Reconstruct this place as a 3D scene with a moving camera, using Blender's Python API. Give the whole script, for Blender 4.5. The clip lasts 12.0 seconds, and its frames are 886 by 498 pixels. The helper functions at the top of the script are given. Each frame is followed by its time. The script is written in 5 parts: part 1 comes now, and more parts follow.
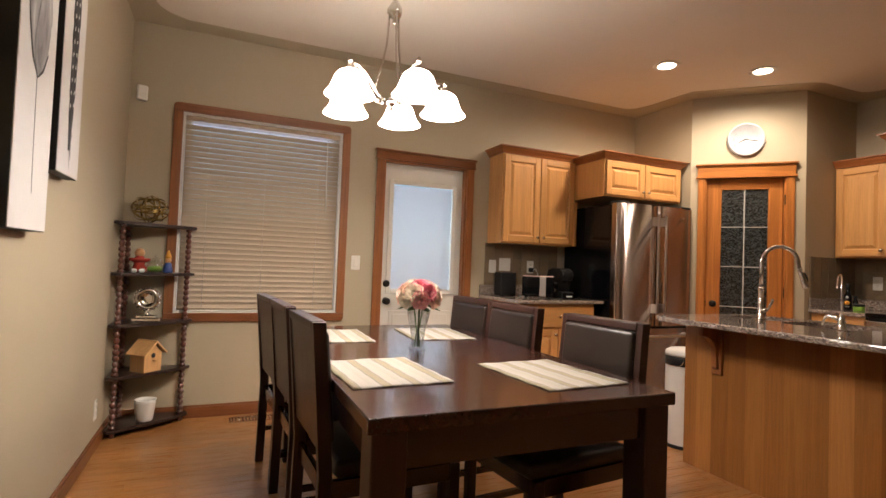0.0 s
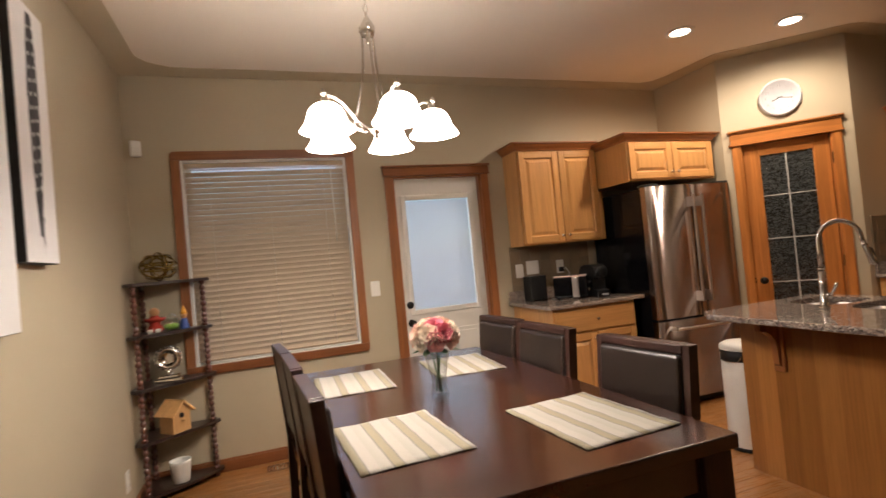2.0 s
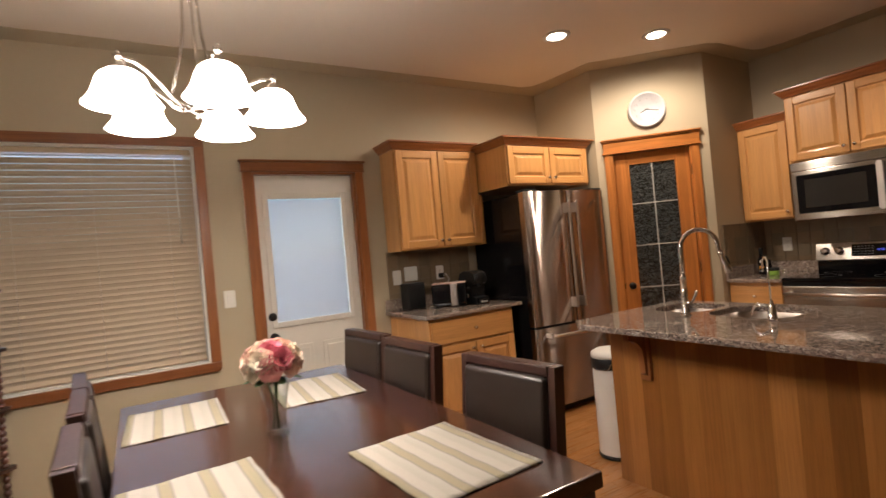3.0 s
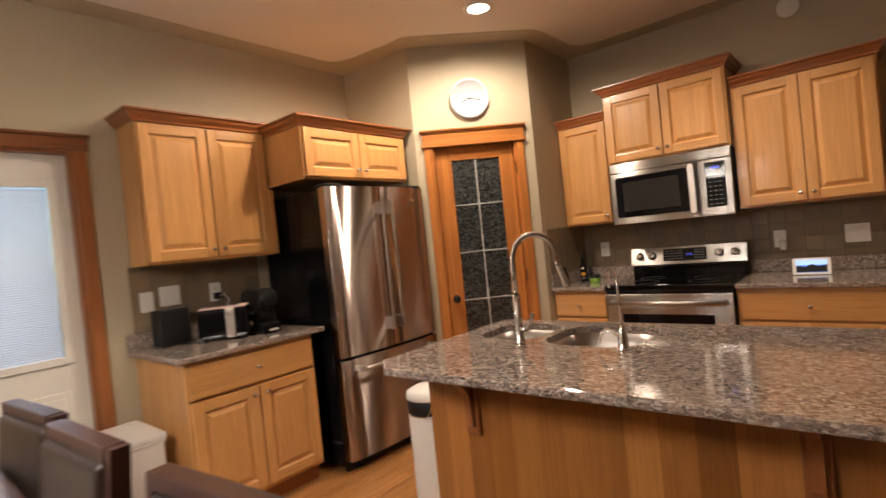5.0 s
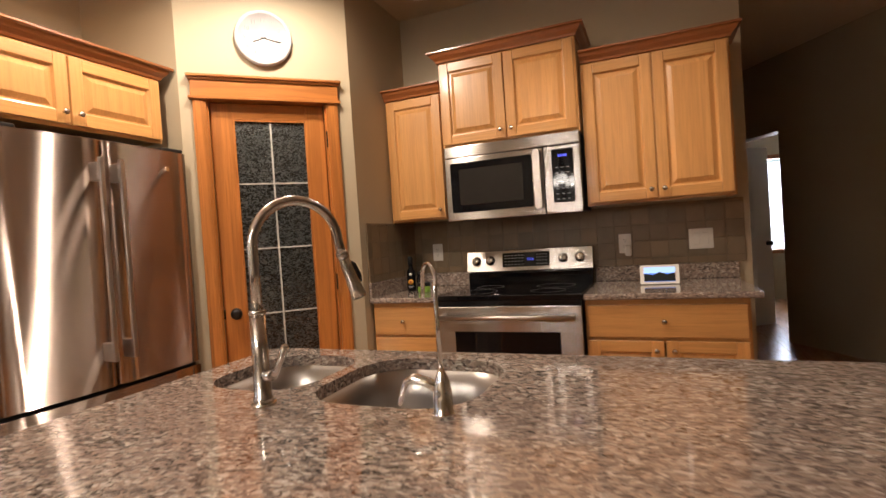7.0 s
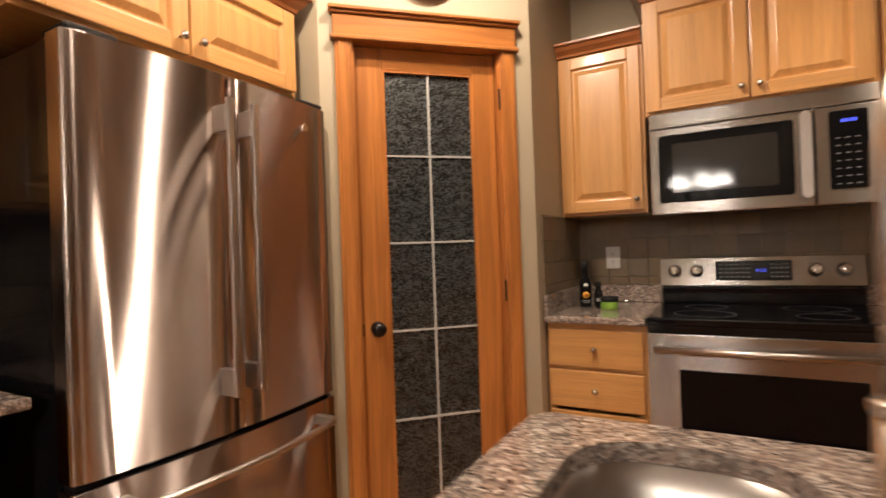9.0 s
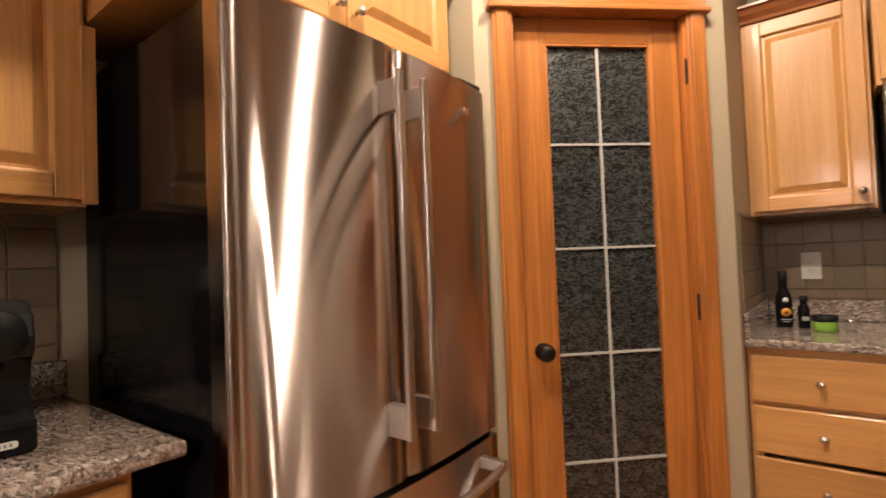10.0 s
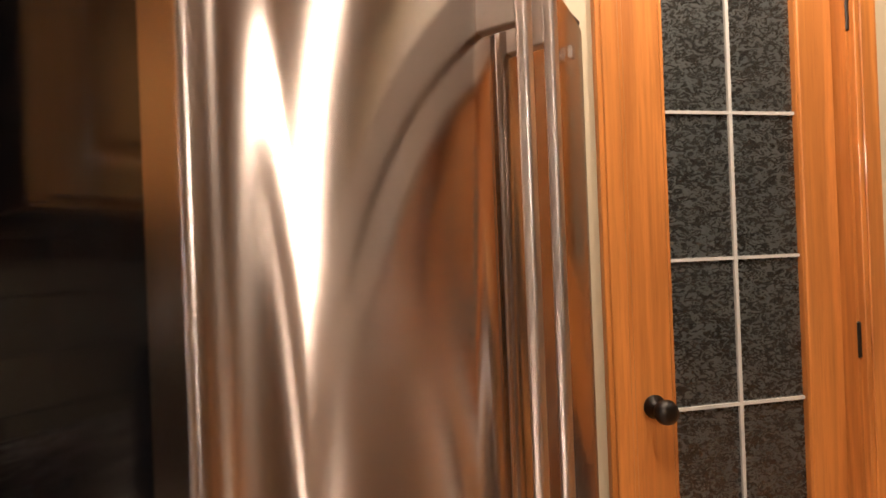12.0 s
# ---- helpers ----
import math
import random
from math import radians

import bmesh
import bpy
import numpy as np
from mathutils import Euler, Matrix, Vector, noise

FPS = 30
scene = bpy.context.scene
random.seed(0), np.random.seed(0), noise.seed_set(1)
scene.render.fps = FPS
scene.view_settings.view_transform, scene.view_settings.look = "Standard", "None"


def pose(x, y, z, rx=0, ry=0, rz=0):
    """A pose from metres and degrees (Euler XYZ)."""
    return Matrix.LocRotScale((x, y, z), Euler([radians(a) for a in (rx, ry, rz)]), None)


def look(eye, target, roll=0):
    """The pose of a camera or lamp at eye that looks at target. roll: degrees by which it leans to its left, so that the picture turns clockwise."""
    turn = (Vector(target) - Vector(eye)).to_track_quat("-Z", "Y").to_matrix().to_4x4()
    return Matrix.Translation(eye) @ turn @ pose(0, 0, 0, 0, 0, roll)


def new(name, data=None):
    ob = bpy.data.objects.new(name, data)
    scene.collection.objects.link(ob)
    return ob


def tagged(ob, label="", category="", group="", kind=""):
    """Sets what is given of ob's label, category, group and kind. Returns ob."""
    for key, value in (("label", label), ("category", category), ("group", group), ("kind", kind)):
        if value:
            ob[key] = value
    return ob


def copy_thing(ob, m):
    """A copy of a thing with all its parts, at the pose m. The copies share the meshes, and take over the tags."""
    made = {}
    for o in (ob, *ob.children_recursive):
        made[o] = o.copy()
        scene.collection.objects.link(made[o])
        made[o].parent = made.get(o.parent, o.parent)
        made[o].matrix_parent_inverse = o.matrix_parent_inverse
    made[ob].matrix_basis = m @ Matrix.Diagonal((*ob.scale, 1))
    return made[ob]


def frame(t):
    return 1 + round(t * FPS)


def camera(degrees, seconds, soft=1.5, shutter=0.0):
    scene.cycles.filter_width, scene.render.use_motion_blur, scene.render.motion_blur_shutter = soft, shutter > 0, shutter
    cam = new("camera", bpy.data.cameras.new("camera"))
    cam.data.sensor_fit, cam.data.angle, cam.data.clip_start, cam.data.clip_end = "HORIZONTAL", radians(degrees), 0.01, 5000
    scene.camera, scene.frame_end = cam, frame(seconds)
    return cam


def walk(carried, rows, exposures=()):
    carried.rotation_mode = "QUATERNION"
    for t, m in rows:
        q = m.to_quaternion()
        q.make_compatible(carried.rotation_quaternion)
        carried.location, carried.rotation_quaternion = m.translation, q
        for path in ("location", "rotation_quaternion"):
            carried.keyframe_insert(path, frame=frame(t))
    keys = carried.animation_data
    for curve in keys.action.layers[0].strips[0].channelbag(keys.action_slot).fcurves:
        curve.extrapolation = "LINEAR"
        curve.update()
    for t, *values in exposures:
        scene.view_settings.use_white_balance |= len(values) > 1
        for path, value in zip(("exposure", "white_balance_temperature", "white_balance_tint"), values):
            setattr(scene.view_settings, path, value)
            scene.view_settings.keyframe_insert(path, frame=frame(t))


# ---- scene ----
cam = camera(82.2, 12.0, shutter=0.5)
PATH = [
    (0, (0.184, 0.076, 1.154), (0.98, 1.909, 1.219), 2.2),
    (0.5, (0.221, 0.057, 1.236), (1.004, 1.896, 1.295), -0.2),
    (1, (0.276, 0.046, 1.291), (0.967, 1.922, 1.347), -4.0),
    (1.5, (0.319, 0.096, 1.306), (0.931, 1.999, 1.346), -5.2),
    (2, (0.373, 0.225, 1.327), (1.043, 2.109, 1.368), -5.4),
    (2.5, (0.481, 0.308, 1.325), (1.356, 2.106, 1.345), -5.3),
    (3, (0.646, 0.427, 1.336), (1.684, 2.136, 1.349), -5.2),
    (3.2, (0.696, 0.485, 1.336), (1.775, 2.17, 1.348), -5.3),
    (4.8, (1.225, 0.878, 1.353), (2.716, 2.211, 1.332), -6.1),
    (5, (1.31, 0.932, 1.341), (2.843, 2.217, 1.312), -5.8),
    (5.5, (1.506, 1.015, 1.311), (3.223, 2.039, 1.28), -5.5),
    (6, (1.737, 1.09, 1.27), (3.546, 1.942, 1.233), -5.2),
    (6.5, (1.947, 1.155, 1.232), (3.788, 1.937, 1.197), -4.5),
    (6.7, (2.047, 1.177, 1.23), (3.893, 1.945, 1.192), -4.1),
    (8.3, (2.526, 1.768, 1.200), (4.34, 2.612, 1.192), -1.3),
    (8.5, (2.564, 1.866, 1.211), (4.356, 2.757, 1.224), -1.4),
    (9, (2.616, 2.095, 1.201), (4.364, 3.066, 1.213), -2.0),
    (9.5, (2.683, 2.321, 1.203), (4.356, 3.416, 1.238), -2.5),
    (10, (2.721, 2.528, 1.207), (4.302, 3.752, 1.267), -2.2),
    (10.5, (2.727, 2.686, 1.258), (4.309, 3.91, 1.298), -2.4),
    (11, (2.781, 2.849, 1.215), (4.414, 4.001, 1.287), -1.4),
    (11.5, (2.89, 2.931, 1.265), (4.496, 4.123, 1.288), -2.5),
    (12, (3.005, 3.04, 1.29), (4.658, 4.166, 1.293), -2.2),
]
walk(cam, [(t, look(eye, target, roll)) for t, eye, target, roll in PATH],
     [(0, -.22), (.7, -.28), (1.5, -.36), (3, -.42), (5.5, -.05), (8.5, -.02), (10, 0.16), (11.5, .44), (12, .42)])

# ---- world, large lights, exposure ----
world = bpy.data.worlds.new("world")
scene.world = world
world.use_nodes = True
wn = world.node_tree
sky = wn.nodes.new("ShaderNodeTexSky")
sky.sky_type = "NISHITA"
sky.sun_disc = False
sky.sun_elevation, sky.sun_rotation = radians(20), radians(190)
wn.links.new(sky.outputs[0], wn.nodes["Background"].inputs[0])
wn.nodes["Background"].inputs[1].default_value = 0.15


def lamp(name, kind, m, power, colour, **more):
    d = bpy.data.lights.new(name, kind)
    d.energy, d.color = power, colour
    for k, v in more.items():
        setattr(d, k, v)
    ob = new(name, d)
    ob.matrix_basis = m
    return ob


WARM, WHITE = (1.0, 0.82, 0.66), (1.0, 0.91, 0.83)
CH = (0.875, 2.338)  # chandelier centre
for k in range(5):
    a = radians(-9.5 + 72 * k)
    lamp("chandelier_light", "POINT", pose(CH[0] + .248 * math.cos(a), CH[1] + .248 * math.sin(a), 1.908), 13.0, WHITE, shadow_soft_size=.035)
# the third can is unseen, added to brighten the range side and island
CANS = [(3.29, 2.99), (4.01, 2.71), (4.35, 1.30)]
for (x, y), power, cone, blend in zip(CANS, (80, 78, 60), (174, 174, 125), (.6, .6, .9)):
    lamp("can_light", "SPOT", pose(x, y, 2.735), power, WARM, shadow_soft_size=.045, spot_size=radians(cone), spot_blend=blend)

DUSK = (.78, .83, 1.0)
for nm, m, sx, sy, power, tint in (("door_daylight", pose(1.775, 4.62, 1.40, -90), .75, 1.1, 14, DUSK), ("window_daylight", pose(.47, 4.75, 1.46, -90), 1.5, 1.7, 34, (.52, .68, 1.0)), ("bedroom_daylight", pose(11.6, -.25, 1.45, 0, 90, 0), 1.5, 1.7, 330, DUSK)):
    lamp(nm, "AREA", m, power, tint, shape="RECTANGLE", size=sx, size_y=sy)

# ---- materials ----


class Nodes:
    """A short way to write a node material."""

    def __init__(self, name, rough=.5, metal=0.0, coat=0.0):
        self.mat = bpy.data.materials.new(name)
        self.mat.use_nodes = True
        self.t = self.mat.node_tree
        self.p = self.t.nodes["Principled BSDF"]
        self.p.inputs["Roughness"].default_value = rough
        self.p.inputs["Metallic"].default_value = metal
        self.p.inputs["Coat Weight"].default_value = coat
        self.p.inputs["Coat Roughness"].default_value = .12

    def node(self, kind, ins=None, **props):
        n = self.t.nodes.new("ShaderNode" + kind)
        for k, v in props.items():
            setattr(n, k, v)
        for k, v in (ins or {}).items():
            self.put(n.inputs[k], v)
        return n

    def put(self, socket, v):
        if isinstance(v, bpy.types.NodeSocket):
            self.t.links.new(v, socket)
        else:
            socket.default_value = v

    def coords(self, scale, rot=(0, 0, 0), vary=True):
        c = self.node("TexCoord").outputs["Object"]
        if vary:
            r = self.node("ObjectInfo").outputs["Random"]
            off = self.node("VectorMath", {0: (37.0, 53.0, 71.0)}, operation="SCALE")
            self.put(off.inputs["Scale"], r)
            c = self.node("VectorMath", {0: c, 1: off.outputs[0]}, operation="ADD").outputs[0]
        return self.node("Mapping", {"Vector": c, "Scale": scale, "Rotation": rot}).outputs[0]

    def noise(self, vec, scale, detail=3.0, rough=.5, dist=0.0):
        return self.node("TexNoise", {"Vector": vec, "Scale": scale, "Detail": detail, "Roughness": rough, "Distortion": dist}).outputs[0]

    def ramp(self, fac, stops, interp="LINEAR"):
        n = self.node("ValToRGB", {"Fac": fac})
        r = n.color_ramp
        r.interpolation = interp
        while len(r.elements) < len(stops):
            r.elements.new(.5)
        for e, (pos, c) in zip(r.elements, stops):
            e.position, e.color = pos, (*c, 1) if len(c) == 3 else c
        return n.outputs[0]

    def mix(self, fac, a, b, mode="MIX"):
        n = self.node("Mix", data_type="RGBA", blend_type=mode)
        self.put(n.inputs[0], fac)
        for i, v in ((6, a), (7, b)):
            self.put(n.inputs[i], (*v, 1) if isinstance(v, tuple) and len(v) == 3 else v)
        return n.outputs[2]

    def math(self, op, a, b=0.0):
        return self.node("Math", {0: a, 1: b}, operation=op).outputs[0]

    def colour(self, v):
        self.put(self.p.inputs["Base Color"], (*v, 1) if isinstance(v, tuple) else v)
        return self

    def bump(self, h, strength=.2, dist=.002):
        b = self.node("Bump", {"Height": h, "Strength": strength, "Distance": dist})
        self.put(self.p.inputs["Normal"], b.outputs[0])
        return self

    def rough(self, v):
        self.put(self.p.inputs["Roughness"], v)
        return self


def shade(c, k):
    return tuple(x * k for x in c)


def plain(name, c, rough=.5, metal=0.0, wear=.12, coat=0.0, scale=18.0):
    n = Nodes(name, rough, metal, coat)
    v = n.coords((1, 1, 1))
    n.colour(n.mix(n.noise(v, scale, 4), shade(c, 1 - wear), shade(c, 1 + wear)))
    n.rough(n.math("ADD", n.math("MULTIPLY", n.noise(v, scale * .4, 3), .12), rough - .06))
    return n.mat


def paint(name, c, rough=.6, grain=260.0, strength=.12):
    n = Nodes(name, rough)
    v = n.coords((1, 1, 1), vary=False)
    n.colour(n.mix(n.noise(v, 1.3, 3), shade(c, .95), shade(c, 1.04)))
    n.bump(n.noise(v, grain, 2), strength, .001)
    return n.mat


def wood(name, a, b, axis="z", rough=.35, coat=.25, grain=1.0, dark=.7, boards=0.0, ring=.28):
    """Long-grained wood: streaks and rings along one axis, a tint of its own for each object."""
    n = Nodes(name, rough, 0, coat)
    long = {"x": (.35, 9, 9), "y": (9, .35, 9), "z": (9, 9, .35)}[axis]
    v = n.coords(long)
    big = n.noise(v, .9 * grain, 3, .55, .6)
    fine = n.noise(n.coords(tuple(s * 5 for s in long)), 2.6 * grain, 5, .7)
    rings = n.math("SINE", n.math("MULTIPLY", big, 34.0))
    rings = n.math("MULTIPLY", n.math("ADD", rings, 1.0), .5)
    c = n.mix(big, a, b)
    c = n.mix(n.math("MULTIPLY", rings, ring), c, shade(a, dark))
    c = n.mix(n.ramp(fine, [(.45, (0, 0, 0)), (.72, (.45, .45, .45))]), c, shade(a, dark * .75))
    r = n.node("ObjectInfo").outputs["Random"]
    c = n.mix(1.0, c, n.ramp(r, [(0, (.88, .88, .88)), (1, (1.08, 1.08, 1.08))]), "MULTIPLY")
    if boards:
        pos = n.node("SeparateXYZ", {0: n.node("TexCoord").outputs["Object"]}).outputs[1]
        cell = n.node("TexWhiteNoise", {"W": n.math("FLOOR", n.math("DIVIDE", pos, boards))}, noise_dimensions="1D").outputs[0]
        c = n.mix(1.0, c, n.ramp(cell, [(0, (.72, .68, .62)), (.6, (1, 1, 1)), (1, (1.45, 1.55, 1.75))]), "MULTIPLY")
    n.colour(c)
    n.bump(fine, .08, .0006)
    n.rough(n.math("ADD", n.math("MULTIPLY", fine, .15), rough - .07))
    return n.mat


M = {}
M["wall"] = paint("khaki_paint", (.43, .36, .25))
M["ceiling"] = paint("ceiling_texture", (.72, .65, .56), .8, 95.0, .5)
M["white"] = plain("white_paint", (.72, .70, .65), .4, wear=.04)
M["door_white"] = plain("door_white", (.66, .63, .57), .4, wear=.04)
M["plastic_white"] = plain("white_plastic", (.75, .73, .68), .3, wear=.03)
M["maple_z"] = wood("maple_upright", (.56, .272, .086), (.67, .356, .128), "z", .32, .35, dark=.72)
M["maple_x"] = wood("maple_level", (.54, .262, .082), (.645, .342, .12), "x", .32, .35, dark=.72)
M["maple_y"] = wood("maple_deep", (.56, .272, .086), (.67, .356, .128), "y", .32, .35, dark=.72)
M["crown"] = wood("crown_stain", (.27, .085, .025), (.36, .13, .04), "x", .3, .4)
M["oak_z"] = wood("oak_upright", (.43, .145, .032), (.57, .225, .055), "z", .32, .35, 1.3, .55, ring=.5)
M["oak_x"] = wood("oak_level", (.43, .145, .032), (.57, .225, .055), "x", .32, .35, 1.3, .55, ring=.5)
M["casing_z"] = wood("casing_upright", (.25, .085, .025), (.36, .135, .045), "z", .35, .3, 1.3, .6)
# level casing: the window head's shade is put into this darker brown
M["casing_x"] = wood("casing_level_shaded", (.20, .065, .02), (.29, .105, .035), "x", .35, .3, 1.3, .6)
M["panel"] = wood("island_panel", (.31, .120, .026), (.40, .165, .040), "z", .35, .3, .8, .75, boards=.105)
M["floor"] = wood("floor_plank", (.36, .15, .042), (.50, .235, .075), "x", .28, .4, 1.0, .65)
M["espresso_x"] = wood("espresso_level", (.032, .011, .007), (.050, .017, .010), "x", .22, .5, 1.0, .6)
M["espresso_y"] = wood("espresso_long", (.036, .012, .007), (.056, .019, .010), "y", .22, .5, 1.0, .6)
M["espresso_z"] = wood("espresso_upright", (.028, .010, .007), (.046, .016, .010), "z", .40, .15, 1.0, .6)
M["walnut"] = wood("turned_walnut", (.075, .022, .012), (.13, .038, .020), "z", .28, .4)
M["walnut_x"] = wood("shelf_walnut", (.022, .011, .009), (.035, .017, .012), "x", .35, .3)
M["birch"] = wood("birch", (.62, .34, .13), (.72, .44, .2), "z", .5, 0)
M["black"] = plain("black_gloss", (.006, .006, .007), .11, wear=.2)
M["black_matt"] = plain("black_matt", (.010, .010, .010), .45, wear=.3)
M["bronze"] = plain("dark_bronze", (.012, .009, .007), .3, .4)
M["chrome"] = plain("chrome", (.82, .80, .77), .08, 1, .03)
M["nickel"] = plain("brushed_nickel", (.64, .60, .55), .25, 1, .05)
M["brass"] = plain("antique_brass", (.30, .20, .06), .28, 1, .15)
M["red"] = plain("red_glaze", (.30, .028, .018), .25)
M["green"] = plain("green_label", (.20, .38, .05), .4)
M["blue"] = plain("blue_glaze", (.03, .06, .22), .3)
M["skin"] = plain("tan_glaze", (.55, .28, .12), .35)
M["amber"] = plain("amber_label", (.65, .30, .03), .4)
M["cream"] = plain("cream_paper", (.70, .66, .55), .6)
M["grey_print"] = plain("grey_print", (.30, .29, .29), .6)
M["canvas_edge"] = plain("canvas_edge", (.008, .008, .009), .6)
M["leading"] = plain("lead_strip", (.50, .49, .46), .35, .1)
M["carpet"] = plain("grey_carpet", (.30, .30, .30), .9, wear=.3, scale=300)


def leather():
    n = Nodes("dark_leather", .36, 0, 0)
    v = n.coords((1, 1, 1))
    n.colour(n.mix(n.noise(v, 7, 4), (.013, .008, .006), (.022, .013, .009)))
    vor = n.node("TexVoronoi", {"Vector": v, "Scale": 420.0}).outputs[0]
    n.bump(n.mix(.5, vor, n.noise(v, 9, 3)), .035, .0005)
    n.rough(n.math("ADD", n.math("MULTIPLY", n.noise(v, 6, 3), .10), .33))
    return n.mat


def steel(name, c, rough, along="z", spread=0.0):
    n = Nodes(name, rough, 1)
    s = (3, 3, 420)
    v = n.coords(s)
    f = n.noise(v, 1.0, 4, .6)
    n.colour(n.mix(f, shade(c, .97), shade(c, 1.03)))
    n.put(n.p.inputs["Anisotropic"], .98)
    n.put(n.p.inputs["Anisotropic Rotation"], .25 if along == "z" else 0.0)
    n.put(n.p.inputs["Tangent"], n.node("Tangent", direction_type="RADIAL", axis="Z").outputs[0])
    n.rough(n.math("ADD", n.math("MULTIPLY", f, .02), rough))
    if spread:
        lean = n.math("MULTIPLY", n.math("SUBTRACT", n.noise(n.coords((4, 4, 3200)), 1.0, 1, .5), .5), spread)
        tilt_v = n.node("VectorMath", {0: n.node("NewGeometry").outputs["Normal"], 1: n.node("CombineXYZ", {2: lean}).outputs[0]}, operation="ADD").outputs[0]
        n.put(n.p.inputs["Normal"], n.node("VectorMath", {0: tilt_v}, operation="NORMALIZE").outputs[0])
    return n.mat


def granite():
    """Polished speckled granite: pink-brown, grey, cream and black grains."""
    n = Nodes("granite", .06, 0, .3)
    n.p.inputs["Coat Roughness"].default_value = .04
    v = n.coords((1, .55, 1), (0, 0, .5), vary=False)
    warp = n.node("TexNoise", {"Vector": v, "Scale": 60.0, "Detail": 2.0}).outputs[1]
    w = n.mix(.018, v, warp, "ADD")
    cell = n.node("TexVoronoi", {"Vector": w, "Scale": 165.0}).outputs[1]
    tone = n.node("SeparateColor", {0: cell}).outputs[0]
    c1 = n.ramp(tone, [(0, (.02, .018, .018)), (.15, (.12, .10, .09)), (.36, (.26, .21, .18)), (.56, (.39, .29, .235)), (.76, (.50, .43, .37)), (.92, (.70, .64, .57))], "CONSTANT")
    cell2 = n.node("TexVoronoi", {"Vector": w, "Scale": 360.0}).outputs[1]
    tone2 = n.node("SeparateColor", {0: cell2}).outputs[1]
    c2 = n.ramp(tone2, [(0, (.02, .02, .02)), (.3, (.17, .13, .11)), (.7, (.33, .26, .21)), (.92, (.55, .5, .45))], "CONSTANT")
    c = n.mix(.38, c1, c2)
    c = n.mix(n.ramp(n.noise(v, 7, 4), [(.35, (0, 0, 0)), (.65, (.4, .4, .4))]), c, (.28, .20, .16))
    n.colour(c)
    n.rough(n.math("ADD", n.math("MULTIPLY", n.noise(v, 30, 3), .05), .035))
    return n.mat


def slate():
    n = Nodes("slate_tile", .42)
    v = n.coords((1, 1, 1))
    c = n.mix(n.noise(v, 9, 5, .6), (.155, .112, .070), (.25, .187, .118))
    r = n.node("ObjectInfo").outputs["Random"]
    c = n.mix(1.0, c, n.ramp(r, [(0, (.88, .90, .90)), (.5, (1, 1, 1)), (1, (1.13, 1.08, 1.0))]), "MULTIPLY")
    n.colour(c)
    n.bump(n.noise(v, 40, 5), .3, .002)
    return n.mat


def rippled_glass():
    """Obscure door glass: fine wrinkled streaks, half clear and half frosted, under a smooth outer skin."""
    n = Nodes("rippled_glass", .10, 0, .7)
    n.p.inputs["Coat Roughness"].default_value = .07
    v = n.coords((1, 1, 1.7), (0, .45, 0))
    w = n.noise(v, 46, 3, .62, 1.6)
    fine = n.noise(v, 120, 2, .5)
    streak = n.ramp(w, [(.43, (0, 0, 0)), (.56, (1, 1, 1))])
    n.colour(n.mix(streak, (.066, .069, .067), (.108, .122, .119)))
    n.put(n.p.inputs["Transmission Weight"], n.math("SUBTRACT", .84, n.math("MULTIPLY", streak, .26)))
    n.put(n.p.inputs["IOR"], 1.45)
    n.rough(n.math("ADD", n.math("MULTIPLY", streak, .20), .14))
    n.bump(n.mix(.3, w, fine), .8, .004)
    return n.mat


def clear_glass(name, tint=(.93, .95, .95)):
    """Thin clear glass: see-through, with gloss that grows at grazing angles."""
    n = Nodes(name, .02)
    a = n.node("BsdfTransparent", {"Color": (*tint, 1)})
    b = n.node("BsdfGlossy", {"Color": (1, 1, 1, 1), "Roughness": .03})
    f = n.node("LayerWeight", {"Blend": .5})
    g = n.math("ADD", n.math("MULTIPLY", n.math("POWER", f.outputs[1], 3.0), .75), .06)
    m = n.node("MixShader", {0: g, 1: a.outputs[0], 2: b.outputs[0]})
    n.t.links.new(m.outputs[0], n.t.nodes["Material Output"].inputs[0])
    return n.mat


def glow(name, c, strength):
    n = Nodes(name, .5)
    n.colour(c)
    n.put(n.p.inputs["Emission Color"], (*c, 1))
    n.put(n.p.inputs["Emission Strength"], strength)
    return n.mat


def slat_mat(name, c, through_):
    """A painted blind slat that lets a little daylight through."""
    n = Nodes(name, .45)
    n.colour(n.mix(n.noise(n.coords((1, 9, 1)), 6, 3), shade(c, .94), shade(c, 1.03)))
    tr = n.node("BsdfTranslucent", {"Color": (*c, 1)})
    m = n.node("MixShader", {0: through_, 1: n.p.outputs[0], 2: tr.outputs[0]})
    n.t.links.new(m.outputs[0], n.t.nodes["Material Output"].inputs[0])
    return n.mat


def woven():
    """Striped cotton weave: cream ground with yellow and grey stripes across."""
    n = Nodes("woven_stripe", .9)
    tc = n.node("TexCoord").outputs["Object"]
    x = n.node("SeparateXYZ", {0: tc}).outputs[1]
    ph = n.math("FRACT", n.math("MULTIPLY", n.math("ADD", x, .51), 9.6))
    s = n.ramp(ph, [(0, (0.44, 0.40, 0.36)), (.30, (0.46, 0.425, 0.38)), (.34, (.15, .145, .145)), (.37, (0.285, 0.255, 0.165)), (.60, (0.315, 0.272, 0.165)), (.64, (.14, .137, .14)), (.68, (0.435, 0.400, 0.365)), (.90, (0.400, 0.374, 0.331))])
    v = n.coords((1, 1, 1))
    wv = n.node("TexWave", {"Vector": v, "Scale": 130.0, "Distortion": 1.0}, bands_direction="Y").outputs[0]
    n.colour(n.mix(n.math("MULTIPLY", n.noise(v, 90, 3), .35), s, (.35, .31, .26)))
    n.bump(wv, .5, .002)
    return n.mat


